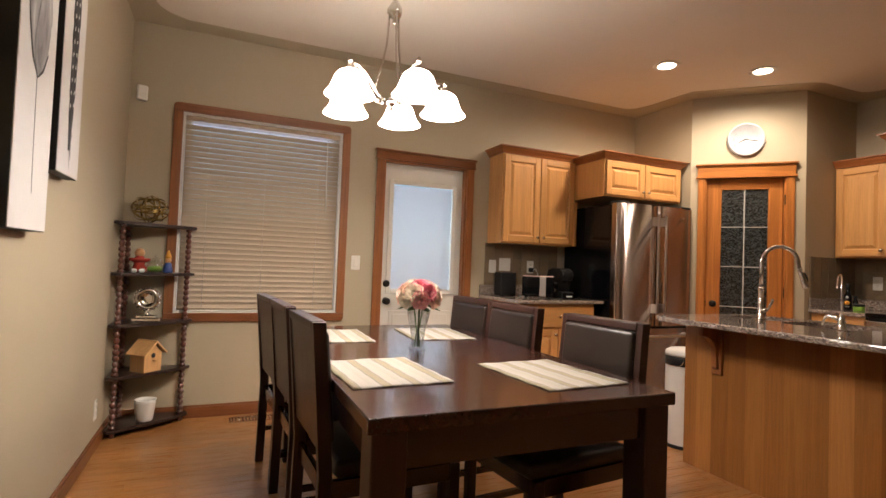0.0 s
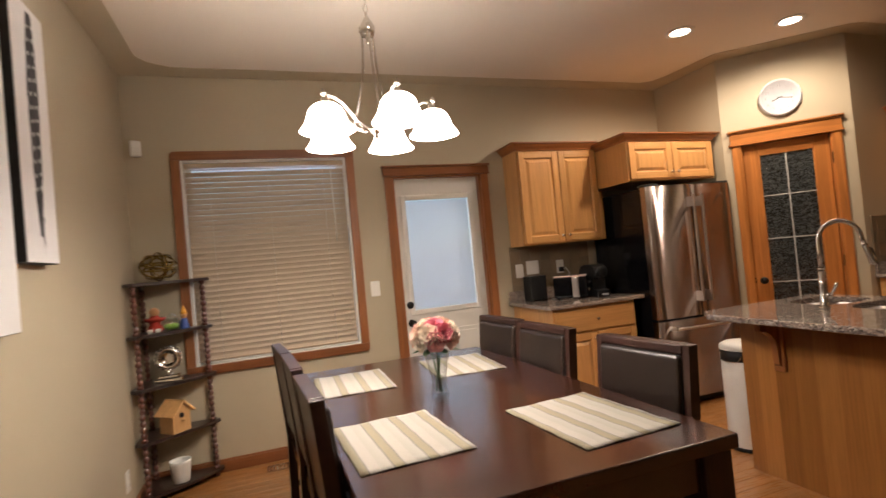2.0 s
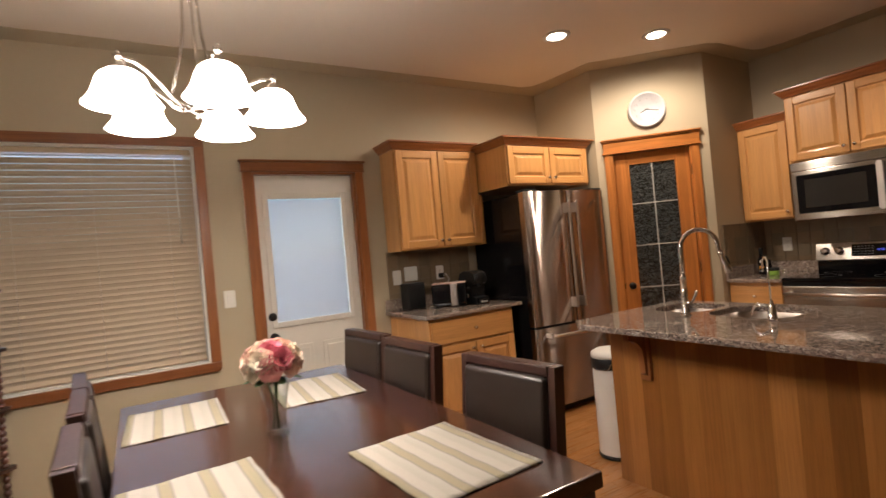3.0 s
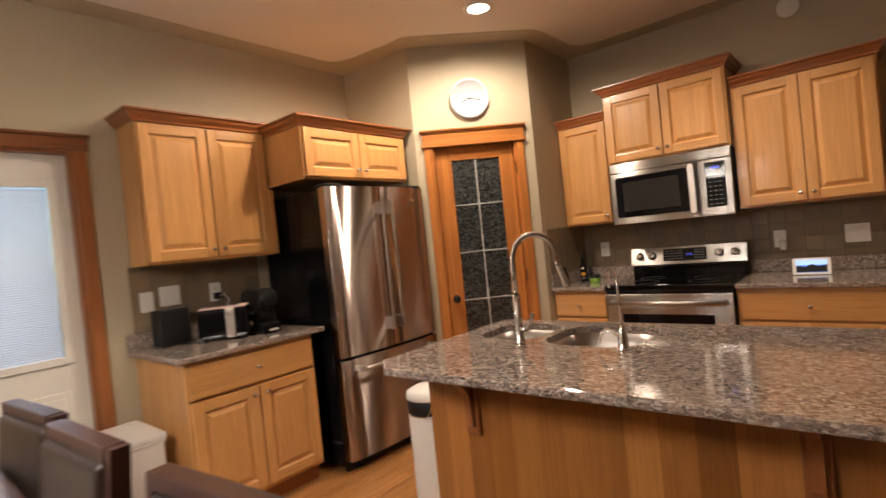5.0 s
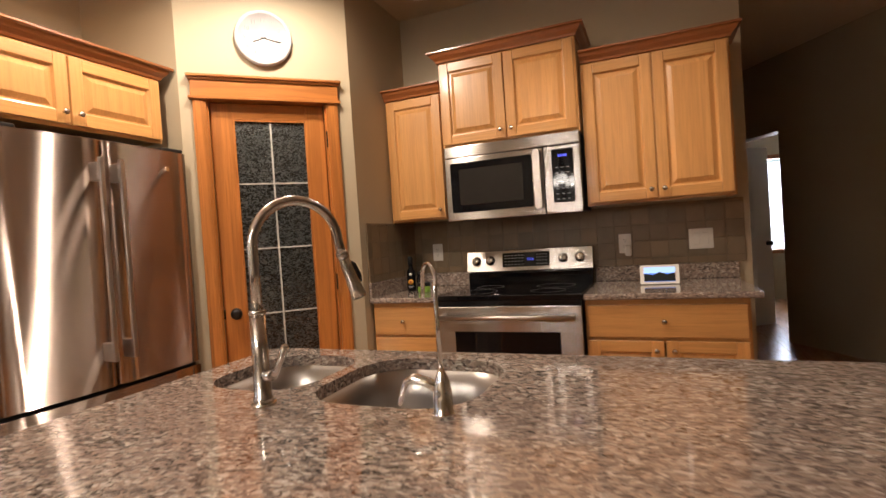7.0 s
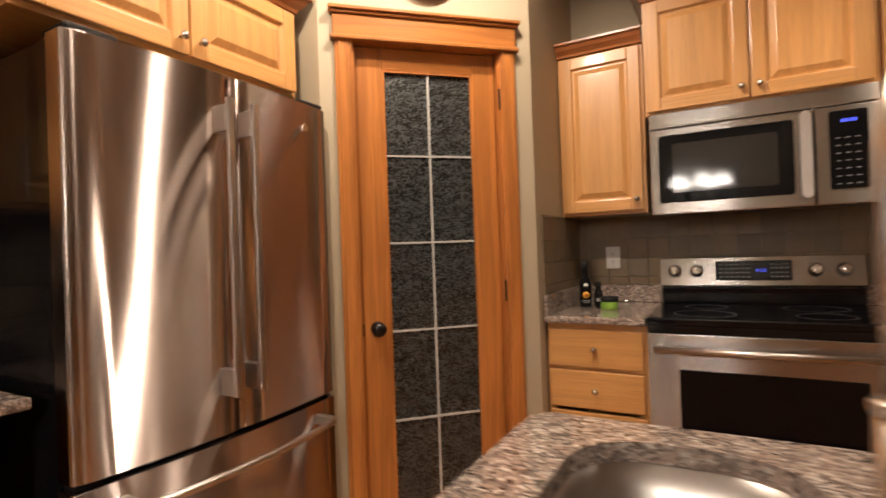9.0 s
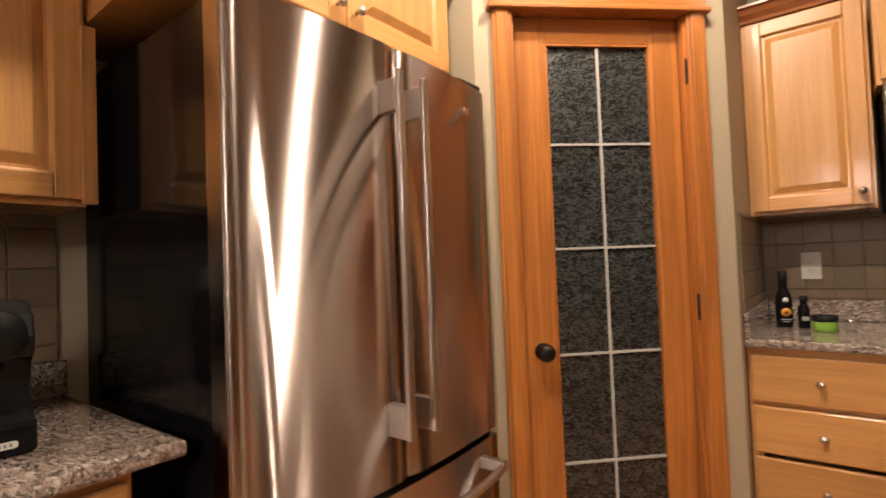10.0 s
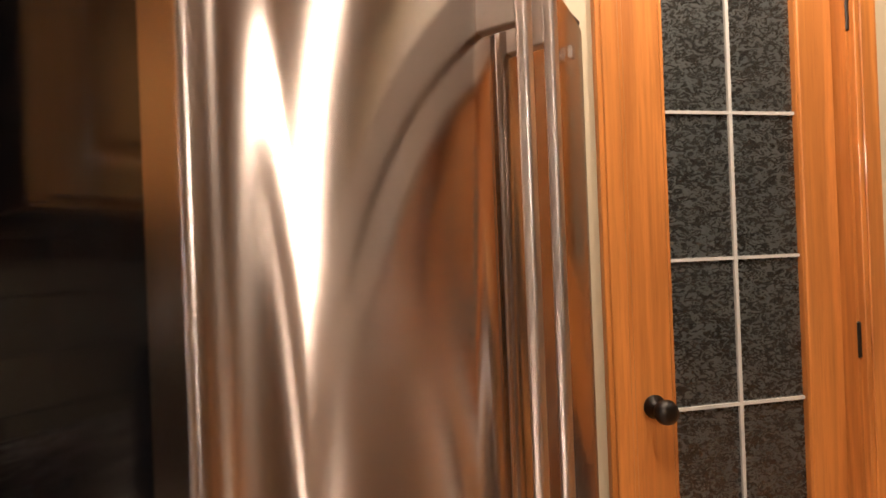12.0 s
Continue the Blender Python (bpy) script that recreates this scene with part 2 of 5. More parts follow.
M["leather"] = leather()
M["glass_black"] = plain("black_glass", (.004, .004, .005), .05, wear=.1)
M["glass_grey"] = plain("grey_oven_glass", (.022, .020, .019), .06, wear=.1)
M["key_grey"] = plain("key_mark", (.16, .16, .17), .4)
# bright pinkish reflection on the toaster's top, put into the base colour
M["toaster_top"] = plain("pink_top_reflection", (.62, .44, .40), .35)
for k in ("black", "black_matt", "glass_black"):
    M[k].node_tree.nodes["Principled BSDF"].inputs["Specular IOR Level"].default_value = .28
M["steel"] = steel("brushed_steel", (.43, .365, .328), .225, "z", .2)
M["steel_h"] = steel("brushed_steel_level", (.40, .375, .35), .21, "z", .25)
M["steel_bar"] = plain("satin_steel", (.58, .53, .49), .34, 1, .04)
M["sink_steel"] = plain("sink_steel", (.40, .375, .35), .34, 1, .06)
M["granite"] = granite()
M["slate"] = slate()
M["grout"] = plain("grout", (.215, .168, .112), .8)
M["ripple"] = rippled_glass()
M["glass"] = clear_glass("clear_glass")
M["shade"] = glow("lit_shade", (1.0, .91, .82), 37.0)
M["can_glow"] = glow("can_lens", (1.0, .86, .70), 22.0)
M["slat"] = slat_mat("blind_slat", (.50, .385, .265), .03)
M["mini_slat"] = slat_mat("mini_blind_slat", (.78, .78, .80), .55)
M["screen_blue"] = glow("screen_blue", (.05, .16, .55), 1.2)
M["screen_pale"] = glow("screen_pale", (.35, .55, .9), 1.0)
M["digit"] = glow("digit_blue", (.08, .12, 1.0), 1.1)
M["woven"] = woven()
M["ring"] = plain("burner_mark", (.035, .035, .036), .3)
M["dial_rim"] = plain("grey_rim", (.42, .42, .43), .35)
M["leaf"] = plain("leaf_green", (.07, .14, .045), .5, wear=.3)
PETALS = [plain("petal_cream", (.86, .78, .64), .6, wear=.08), plain("petal_blush", (.86, .58, .47), .6, wear=.1),
          plain("petal_rose", (.66, .18, .24), .6, wear=.15), plain("petal_pink", (.84, .46, .46), .6, wear=.1)]

# ---- mesh helpers ----


def box(bm, x0, x1, y0, y1, z0, z1, bevel=0.0, seg=1):
    m = Matrix.Translation(((x0 + x1) / 2, (y0 + y1) / 2, (z0 + z1) / 2)) @ Matrix.Diagonal((abs(x1 - x0), abs(y1 - y0), abs(z1 - z0), 1))
    vs = bmesh.ops.create_cube(bm, size=1, matrix=m)["verts"]
    if bevel:
        es = list({e for v in vs for e in v.link_edges})
        bmesh.ops.bevel(bm, geom=es, offset=bevel, segments=seg, affect="EDGES", profile=.6)
    return bm


def boxes(*rows, bevel=0.0, seg=1):
    bm = bmesh.new()
    for r in rows:
        box(bm, *r, bevel=bevel, seg=seg)
    return bm


def lathe(profile, n=20, bm=None, at=(0, 0, 0), closed=True):
    """Turned shape from (radius, height) pairs, bottom to top."""
    bm = bm or bmesh.new()
    rings = []
    for r, z in profile:
        rings.append([bm.verts.new((at[0] + r * math.cos(2 * math.pi * i / n), at[1] + r * math.sin(2 * math.pi * i / n), at[2] + z)) for i in range(n)])
    for a, b in zip(rings, rings[1:]):
        for i in range(n):
            bm.faces.new((a[i], a[(i + 1) % n], b[(i + 1) % n], b[i]))
    if closed:
        bm.faces.new(rings[0][::-1])
        bm.faces.new(rings[-1])
    for f in bm.faces:
        f.smooth = True
    return bm


def tube(points, r, n=10, bm=None, radii=None, squash=1.0):
    """A round bar along points."""
    bm = bm or bmesh.new()
    pts = [Vector(p) for p in points]
    rings, side = [], None
    for i, p in enumerate(pts):
        d = (pts[min(i + 1, len(pts) - 1)] - pts[max(i - 1, 0)]).normalized()
        if side is None:
            side = d.orthogonal().normalized()
        side = (side - d * side.dot(d)).normalized()
        up = d.cross(side)
        rr = radii[i] if radii else r
        rings.append([bm.verts.new(p + (side * math.cos(2 * math.pi * k / n) + up * squash * math.sin(2 * math.pi * k / n)) * rr) for k in range(n)])
    for a, b in zip(rings, rings[1:]):
        for k in range(n):
            bm.faces.new((a[k], a[(k + 1) % n], b[(k + 1) % n], b[k])).smooth = True
    bm.faces.new(rings[0][::-1])
    bm.faces.new(rings[-1])
    return bm


def prism(outline, z0, z1, bevel=0.0, bm=None, seg=2):
    """A flat outline (x, y) given thickness in z."""
    bm = bm or bmesh.new()
    lo = [bm.verts.new((x, y, z0)) for x, y in outline]
    hi = [bm.verts.new((x, y, z1)) for x, y in outline]
    bm.faces.new(lo[::-1])
    bm.faces.new(hi)
    n = len(lo)
    for i in range(n):
        bm.faces.new((lo[i], lo[(i + 1) % n], hi[(i + 1) % n], hi[i]))
    if bevel:
        es = [e for e in bm.edges if e.verts[0].co.z == e.verts[1].co.z and abs(e.verts[0].co.z - z1) < 1e-6]
        es += [e for e in bm.edges if abs(e.verts[0].co.z - z0) < 1e-6 and abs(e.verts[1].co.z - z0) < 1e-6]
        bmesh.ops.bevel(bm, geom=es, offset=bevel, segments=seg, affect="EDGES", profile=.6)
    return bm


def arc(cx, cy, r, a0, a1, n=8):
    return [(cx + r * math.cos(radians(a0 + (a1 - a0) * i / n)), cy + r * math.sin(radians(a0 + (a1 - a0) * i / n))) for i in range(n + 1)]


def rounded(x0, x1, y0, y1, r, n=5):
    return arc(x1 - r, y0 + r, r, -90, 0, n) + arc(x1 - r, y1 - r, r, 0, 90, n) + arc(x0 + r, y1 - r, r, 90, 180, n) + arc(x0 + r, y0 + r, r, 180, 270, n)


def turn(bm, m):
    bmesh.ops.transform(bm, matrix=m, verts=bm.verts)
    return bm


UPRIGHT = Matrix.Rotation(radians(90), 4, "X")  # a flat outline (x, y) stood up as (x, z), its thickness towards -y


def mesh_of(name, bm, mat):
    me = bpy.data.meshes.new(name)
    bmesh.ops.recalc_face_normals(bm, faces=bm.faces)
    bm.to_mesh(me)
    bm.free()
    for m in mat if isinstance(mat, (list, tuple)) else (mat,):
        me.materials.append(m)
    return me


def part(name, bm, mat, parent, label="", at=None):
    ob = new(name, mesh_of(name, bm, mat))
    ob.parent = parent
    if at is not None:
        ob.matrix_basis = at
    return tagged(ob, label)


def thing(name, m, label, category, group=""):
    ob = new(name)
    ob.empty_display_size = .1
    ob.matrix_basis = m
    return tagged(ob, label, category, group)


def single(name, bm, mat, label, category, group="", m=None):
    ob = new(name, mesh_of(name, bm, mat))
    if m is not None:
        ob.matrix_basis = m
    return tagged(ob, label, category, group)


def setting(name, bm, mat, label=""):
    return tagged(new(name, mesh_of(name, bm, mat)), label, kind="structure")


# ---- the large structure ----
N, W, E, H = 4.138, -.45, 5.43, 2.78
SOUTH, FAR, T = -4.2, 11.2, .14
WX0, WX1, WZ0, WZ1 = -.115, 1.032, .747, 2.184   # window opening
DX0, DX1, DZ = 1.384, 2.157, 2.025              # back door opening
C1, C2 = Vector((4.094, 3.432)), Vector((4.714, 2.80))
DIAG = math.degrees(math.atan2(C2.y - C1.y, C2.x - C1.x))
diag = pose(C1.x, C1.y, 0, 0, 0, DIAG)
DL = (C2 - C1).length

bm = boxes((W - T, FAR, SOUTH - T, N + T, -.12, -.004))
setting("floor", bm, M["grout"], "dark subfloor under the wooden boards")
setting("wall_north", boxes(
    (W - T, WX0, N, N + T, -.004, H), (WX0, WX1, N, N + T, -.004, WZ0), (WX0, WX1, N, N + T, WZ1, H),
    (WX1, DX0, N, N + T, -.004, H), (DX0, DX1, N, N + T, DZ, H), (DX1, 5.7, N, N + T, -.004, H)), M["wall"], "khaki painted wall with a window and a back door")
setting("wall_west", boxes((W - T, W, SOUTH, N, -.004, H)), M["wall"], "khaki painted wall hung with two canvases")
# unseen wall, added to close the open south side against outside light
setting("wall_south_added", boxes((W - T, FAR, SOUTH - T, SOUTH, -.004, H)), M["wall"], "unseen khaki wall added to close the south side")
setting("wall_pantry_side", boxes((C1.x, C1.x + .1, C1.y, N, -.004, H)), M["wall"], "short khaki wall beside the refrigerator")
setting("wall_pantry_return", boxes((C2.x, E, C2.y, C2.y + .1, -.004, H)), M["wall"], "short khaki wall beside the pantry")
setting("wall_kitchen", boxes((E, E + T, .735, N, -.004, H)), M["wall"], "khaki wall behind the range")
# pantry wall with its opening
PO0, PO1, PZ = .122, .742, 2.043
bm = boxes((0, PO0, 0, .1, -.004, H), (PO1, DL, 0, .1, -.004, H), (PO0, PO1, 0, .1, PZ, H))
turn(bm, diag)
setting("wall_pantry", bm, M["wall"], "khaki angled wall with the pantry door")
# hall beyond the kitchen
P0, HD = Vector((7.92, 0)), math.degrees(math.atan2(.53, .85))
hall = pose(P0.x, P0.y, 0, 0, 0, HD)
bm = boxes((-5.2, .12, 0, .12, -.004, H), (.12, .95, 0, .12, 2.06, H), (.95, 2.2, 0, .12, -.004, H))
turn(bm, hall @ pose(0, -.12, 0))
setting("wall_hall", bm, M["wall"], "shaded khaki hall wall with a doorway")
# two unseen walls, added to keep sky and bedroom light out of the hall
setting("wall_hall_back_added", boxes((E + T, FAR, N - .02, N + .1, -.004, H)), M["wall"], "unseen khaki wall added to shut out sky light behind the hall")
setting("wall_hall_end_blocker", boxes((9.72, 9.84, 1.10, N - .02, -.004, H)), M["wall"], "unseen khaki wall added to block bedroom light from the hall")
setting("wall_bedroom", boxes((FAR - .1, FAR, SOUTH, -1.1, -.004, H), (FAR - .1, FAR, .6, N, -.004, H), (FAR - .1, FAR, -1.1, .6, 2.1, H), (FAR - .1, FAR, -1.1, .6, -.004, .75)), M["wall"], "bedroom wall with a bright window")
# ceiling: a textured field with holes for the can lamps, and a painted border round it
setting("ceiling", boxes((W - T, FAR, SOUTH - T, N + T, H, H + .1)), M["ceiling"], "textured off-white ceiling")
B, K = .172, .18
bx = [(W, SOUTH), (W + B, SOUTH), (W + B, N - B - K)]
bx += [(W + B + .015, N - B - K * .72), (W + B + .055, N - B - K * .40), (W + B + .10, N - B - K * .22), (W + B + K * .8, N - B - .02), (W + B + K, N - B)]
xe = C1.x - .015
bx += [(xe - B * .8 - K, N - B), (xe - B - K * .55, N - B - .01), (xe - B - K * .2, N - B - .06), (xe - B - .02, N - B - K * .65), (xe - B, N - B - K)]
bx += [(xe - B + .03, C1.y - .13), (C2.x - .13, C2.y - B + .045), (C2.x - .03, C2.y - B + .01), (E - B - K, C2.y - B)]
bx += [(E - B - K * .55, C2.y - B - .01), (E - B - K * .2, C2.y - B - .06), (E - B - .02, C2.y - B - K * .65), (E - B, C2.y - B - K), (E - B, .735), (E, .735), (E, C2.y), (C2.x, C2.y), (C1.x, C1.y), (C1.x, N), (W, N)]
setting("ceiling_border", prism(bx, H - .004, H + .002), M["wall"], "khaki painted border with scalloped corners")


# window
win = tagged(new("window_1"), "wide window with oak casing and a closed cream blind", kind="structure")
win.matrix_basis = pose(WX0, N, WZ0)
ww, wh = WX1 - WX0, WZ1 - WZ0
cw = .062
part("window_frame", boxes((-cw, 0, -.022, 0, 0, wh), bevel=.005, seg=2), M["casing_z"], win)
part("window_frame", boxes((ww, ww + cw, -.022, 0, 0, wh), bevel=.005, seg=2), M["casing_z"], win)
part("window_frame", turn(prism([(-cw, 0)] + arc(-cw + .03, cw - .03, .03, 180, 90, 4) + arc(ww + cw - .03, cw - .03, .03, 90, 0, 4) + [(ww + cw, 0)], 0, .022, .004), Matrix.Translation((0, 0, wh)) @ UPRIGHT), M["casing_x"], win)
part("window_frame", turn(prism([(-cw, 0), (ww + cw, 0)] + arc(ww + cw - .03, -cw + .03, .03, 0, -90, 4) + arc(-cw + .03, -cw + .03, .03, -90, -180, 4), 0, .022, .004), UPRIGHT), M["casing_x"], win)
part("jamb", boxes((0, .015, 0, T, 0, wh), (ww - .015, ww, 0, T, 0, wh), (.015, ww - .015, 0, T, wh - .015, wh), (.015, ww - .015, 0, T, 0, .015)), M["white"], win, "white window reveal")
part("sash", boxes((.015, .06, .08, .12, .015, wh - .015), (ww - .06, ww - .015, .08, .12, .015, wh - .015), (.06, ww - .06, .08, .12, .015, .06), (.06, ww - .06, .08, .12, wh - .06, wh - .015), bevel=.003), M["white"], win, "white vinyl sash")
pane = part("pane", boxes((.06, ww - .06, .098, .102, .06, wh - .06)), M["glass"], win)
pane.visible_shadow = False

blind = thing("window_blind", pose(WX0 + .018, N + .035, WZ0 + .02), "closed cream slatted blind hanging in the oak-cased window", "blind")
bw, bh = ww - .036, wh - .039
part("headrail", boxes((0, bw, -.025, .025, bh - .035, bh), bevel=.003), M["slat"], blind, "cream metal headrail")
part("bottom_rail", boxes((0, bw, -.018, .018, 0, .016), bevel=.004), M["slat"], blind)
slat_me = mesh_of("slat", turn(prism([(-.002, -.024), (.0, -.024), (.0045, 0), (.001, .024), (-.001, .024), (.002, 0)], 0, bw), pose(0, 0, 0, 90, 0, 90)), M["slat"])
ns = 34
for i in range(ns):
    s = new("slat", slat_me)
    s.parent = blind
    s.matrix_basis = pose(0, random.uniform(-.0008, .0008), .035 + i * (bh - .112) / (ns - 1), -34 + random.uniform(-2, 2), 0, 0)
for x in (.16, bw / 2, bw - .16):
    part("cord", tube([(x, -.022, .01), (x, -.022, bh - .03)], .0009, 5), M["cream"], blind)
part("tilt_wand", tube([(bw - .1, -.035, bh - .05), (bw - .095, -.04, bh - .62)], .0035, 6), M["cream"], blind, "thin cream wand")

# back door
dr = tagged(new("door_1"), "closed white back door with a glazed upper half and an enclosed pale blind", kind="structure")
dr.matrix_basis = pose(DX0, N, 0)
dw = DX1 - DX0
part("door_jamb", boxes((0, .02, 0, T, 0, DZ), (dw - .02, dw, 0, T, 0, DZ), (.02, dw - .02, 0, T, DZ - .02, DZ)), M["casing_z"], dr)
part("door_casing", boxes((-.062, .004, -.02, 0, 0, DZ), bevel=.004, seg=2), M["casing_z"], dr)
part("door_casing", boxes((dw - .004, dw + .062, -.02, 0, 0, DZ), bevel=.004, seg=2), M["casing_z"], dr)
part("head_casing", boxes((-.07, dw + .07, -.026, 0, DZ + .002, DZ + .062), (-.08, dw + .08, -.04, 0, DZ + .062, DZ + .078), (-.074, dw + .074, -.032, 0, DZ - .008, DZ + .002), bevel=.003), M["casing_x"], dr)
GX0, GX1, GZ0, GZ1 = .098, .668, .93, 1.84
sl = part("door_slab", boxes((.022, GX0, .05, .094, .01, DZ - .022), (GX1, dw - .022, .05, .094, .01, DZ - .022), (GX0, GX1, .05, .094, .01, GZ0), (GX0, GX1, .05, .094, GZ1, DZ - .022)), M["door_white"], dr)
part("lite_frame", boxes((GX0 - .03, GX0 + .012, .038, .05, GZ0 - .03, GZ1 + .03), (GX1 - .012, GX1 + .03, .038, .05, GZ0 - .03, GZ1 + .03), (GX0 + .012, GX1 - .012, .038, .05, GZ0 - .03, GZ0 + .012), (GX0 + .012, GX1 - .012, .038, .05, GZ1 - .012, GZ1 + .03), bevel=.004), M["door_white"], sl)
for x0, x1 in ((.105, .35), (.422, .668)):
    part("panel", boxes((x0, x1, .043, .05, .2, .76), (x0 + .03, x1 - .03, .036, .043, .23, .73), bevel=.003), M["door_white"], sl)
dp = part("pane", boxes((GX0, GX1, .058, .061, GZ0, GZ1)), M["glass"], dr)
dp2 = part("pane", boxes((GX0, GX1, .086, .089, GZ0, GZ1)), M["glass"], dr)
dp.visible_shadow = dp2.visible_shadow = False
part("blind_slats", boxes(*[(GX0 + .012, GX1 - .012, .0705, .0735, GZ0 + .006 + i * .0125, GZ0 + .0165 + i * .0125) for i in range(int((GZ1 - GZ0 - .02) / .0125))]), M["mini_slat"], dr, "pale closed mini blind between the panes")
for z in (.985, .84):
    kn = turn(lathe([(.028, 0), (.03, .006), (.014, .012), (.012, .03), (.026, .038), (.029, .052), (.02, .062)] if z < .9 else [(.029, 0), (.031, .01), (.026, .02), (.02, .024)], 18), pose(.075, .05, z, 90))
    part("door_knob" if z < .9 else "deadbolt", kn, M["bronze"], dr, "dark bronze knob" if z < .9 else "dark bronze lock")
part("threshold", boxes((0, dw, -.02, T, 0, .012)), M["nickel"], dr)

# pantry door, on the angled wall
pd = tagged(new("door_2"), "closed oak pantry door with ten panes of rippled glass", kind="structure")
pd.matrix_basis = diag
part("door_jamb", boxes((PO0, PO0 + .012, -.002, .1, 0, PZ), (PO1 - .012, PO1, -.002, .1, 0, PZ), (PO0 + .012, PO1 - .012, -.002, .1, PZ - .012, PZ)), M["oak_z"], pd)
for x0, x1 in ((PO0 - .062, PO0 + .003), (PO1 - .003, PO1 + .062)):
    part("door_casing", boxes((x0, x1, -.018, 0, 0, PZ), (x0 + .012, x1 - .012, -.023, -.018, 0, PZ), bevel=.002), M["oak_z"], pd)
part("head_casing", boxes((PO0 - .068, PO1 + .068, -.024, 0, PZ + .004, PZ + .088), (PO0 - .084, PO1 + .084, -.045, 0, PZ + .1, PZ + .115), (PO0 - .076, PO1 + .076, -.034, 0, PZ + .088, PZ + .1), (PO0 - .078, PO1 + .078, -.036, 0, PZ - .012, PZ + .004), bevel=.003), M["oak_x"], pd)
S0, S1, G0, G1, ZB, ZT = PO0 + .015, PO1 - .015, .248, .626, .175, 1.942
slab = part("door_slab", boxes((S0, G0, -.004, .036, .01, PZ - .015), (G1, S1, -.004, .036, .01, PZ - .015), bevel=.003), M["oak_z"], pd, at=pose(0, .034, 0))
part("door_rail", boxes((G0, G1, -.004, .036, .01, ZB), (G0, G1, -.004, .036, ZT, PZ - .015), bevel=.002), M["oak_x"], slab)
part("glazing_bead", boxes((G0, G0 + .008, -.002, .012, ZB, ZT), (G1 - .008, G1, -.002, .012, ZB, ZT), (G0 + .008, G1 - .008, -.002, .012, ZT - .008, ZT), (G0 + .008, G1 - .008, -.002, .012, ZB, ZB + .008)), M["oak_z"], slab)
gm, rows = (G0 + G1) / 2, [1.597, 1.243, .887, .527]
zs = [ZT, *rows, ZB]
for a, b in zip(zs, zs[1:]):
    for x0, x1 in ((G0, gm), (gm, G1)):
        part("pane", boxes((x0, x1, .012, .018, b, a)), M["ripple"], slab)
part("leading", boxes((gm - .0045, gm + .0045, .005, .0115, ZB, ZT), *[(G0, G1, .006, .0117, z - .004, z + .004) for z in rows]), M["leading"], slab, "pale lead strips between the panes")
kb = part("door_knob", turn(lathe([(.026, 0), (.028, .006), (.012, .012), (.011, .03), (.024, .036), (.029, .05), (.024, .062), (.01, .067)], 20), pose(.196, -.004, .907, 90)), M["bronze"], slab, "round dark bronze knob")
part("latch", boxes((S0 - .003, S0 + .006, .024, .031, .88, .93)), M["bronze"], pd, "small dark latch plate")
for z in (1.835, 1.03, .22):
    part("hinge", boxes((S1 + .004, S1 + .020, -.006, .029, z - .045, z + .045), bevel=.003), M["bronze"], pd, "dark bronze hinge")

# pantry closet behind the glass
setting("floor_pantry", boxes((4.2, E, 2.9, N, -.004, .002)), M["floor"], "pantry floor")

# baseboards
oak_base = M["casing_x"]
for nm, m, L in (("baseboard_north", pose(W, N, 0), DX0 - .07 - W), ("baseboard_north_2", pose(DX1 + .07, N, 0), .09),
                 ("baseboard_west", pose(W, SOUTH, 0, 0, 0, 90), N - SOUTH - .016),
                 ("baseboard_hall", hall @ pose(-5, -.12, 0), 4.93)):
    o = setting(nm, boxes((0, L, -.014, 0, 0, .075), (0, L, -.009, 0, .075, .088), bevel=.002), oak_base, "stained oak baseboard")
    o.matrix_basis = m

# ---- cabinets ----


def knob_bm(x, z, y=0.0):
    return turn(lathe([(.006, 0), (.005, .012), (.012, .018), (.0135, .024), (.009, .029), (.003, .031)], 14), pose(x, y, z, 90))


def raised_door(parent, x0, x1, z0, z1, y, knob=None, name="door", arch=False):
    """A raised-panel door facing -y, with its panel and knob."""
    w = .055
    d = part(name, boxes((x0 + .002, x1 - .002, y - .006, y, z0 + .002, z1 - .002)), M["maple_z"], parent)
    for a in (x0, x1 - w):
        part("stile", boxes((a, a + w, y - .021, y - .0062, z0, z1), bevel=.004, seg=2), M["maple_z"], d)
    for a in (z0, z1 - w):
        part("rail", boxes((x0 + w, x1 - w, y - .0205, y - .0062, a, a + w), bevel=.004, seg=2), M["maple_x"], d)
    bm = bmesh.new()
    a = (x0 + w, x1 - w, z0 + w, z1 - w)
    rings = []
    for inset, yy in ((0, -.016), (.006, -.0075), (.013, -.0075), (.034, -.0185), (.037, -.0195)):
        rings.append([bm.verts.new(p) for p in ((a[0] + inset, y + yy, a[2] + inset), (a[1] - inset, y + yy, a[2] + inset), (a[1] - inset, y + yy, a[3] - inset), (a[0] + inset, y + yy, a[3] - inset))])
    for p, q in zip(rings, rings[1:]):
        for i in range(4):
            bm.faces.new((p[i], p[(i + 1) % 4], q[(i + 1) % 4], q[i]))
    bm.faces.new(rings[-1])
    part("panel", bm, M["maple_z"], d)
    if knob:
        part("knob", knob_bm(knob[0], knob[1], y - .02), M["nickel"], d, "small brushed nickel knob")
    return d


def drawer(parent, x0, x1, z0, z1, y, knobs=1):
    d = part("drawer", boxes((x0, x1, y - .02, y, z0, z1), bevel=.006, seg=2), M["maple_x"], parent)
    part("knob", knob_bm((x0 + x1) / 2, (z0 + z1) / 2, y - .02), M["nickel"], d, "small brushed nickel knob")
    return d


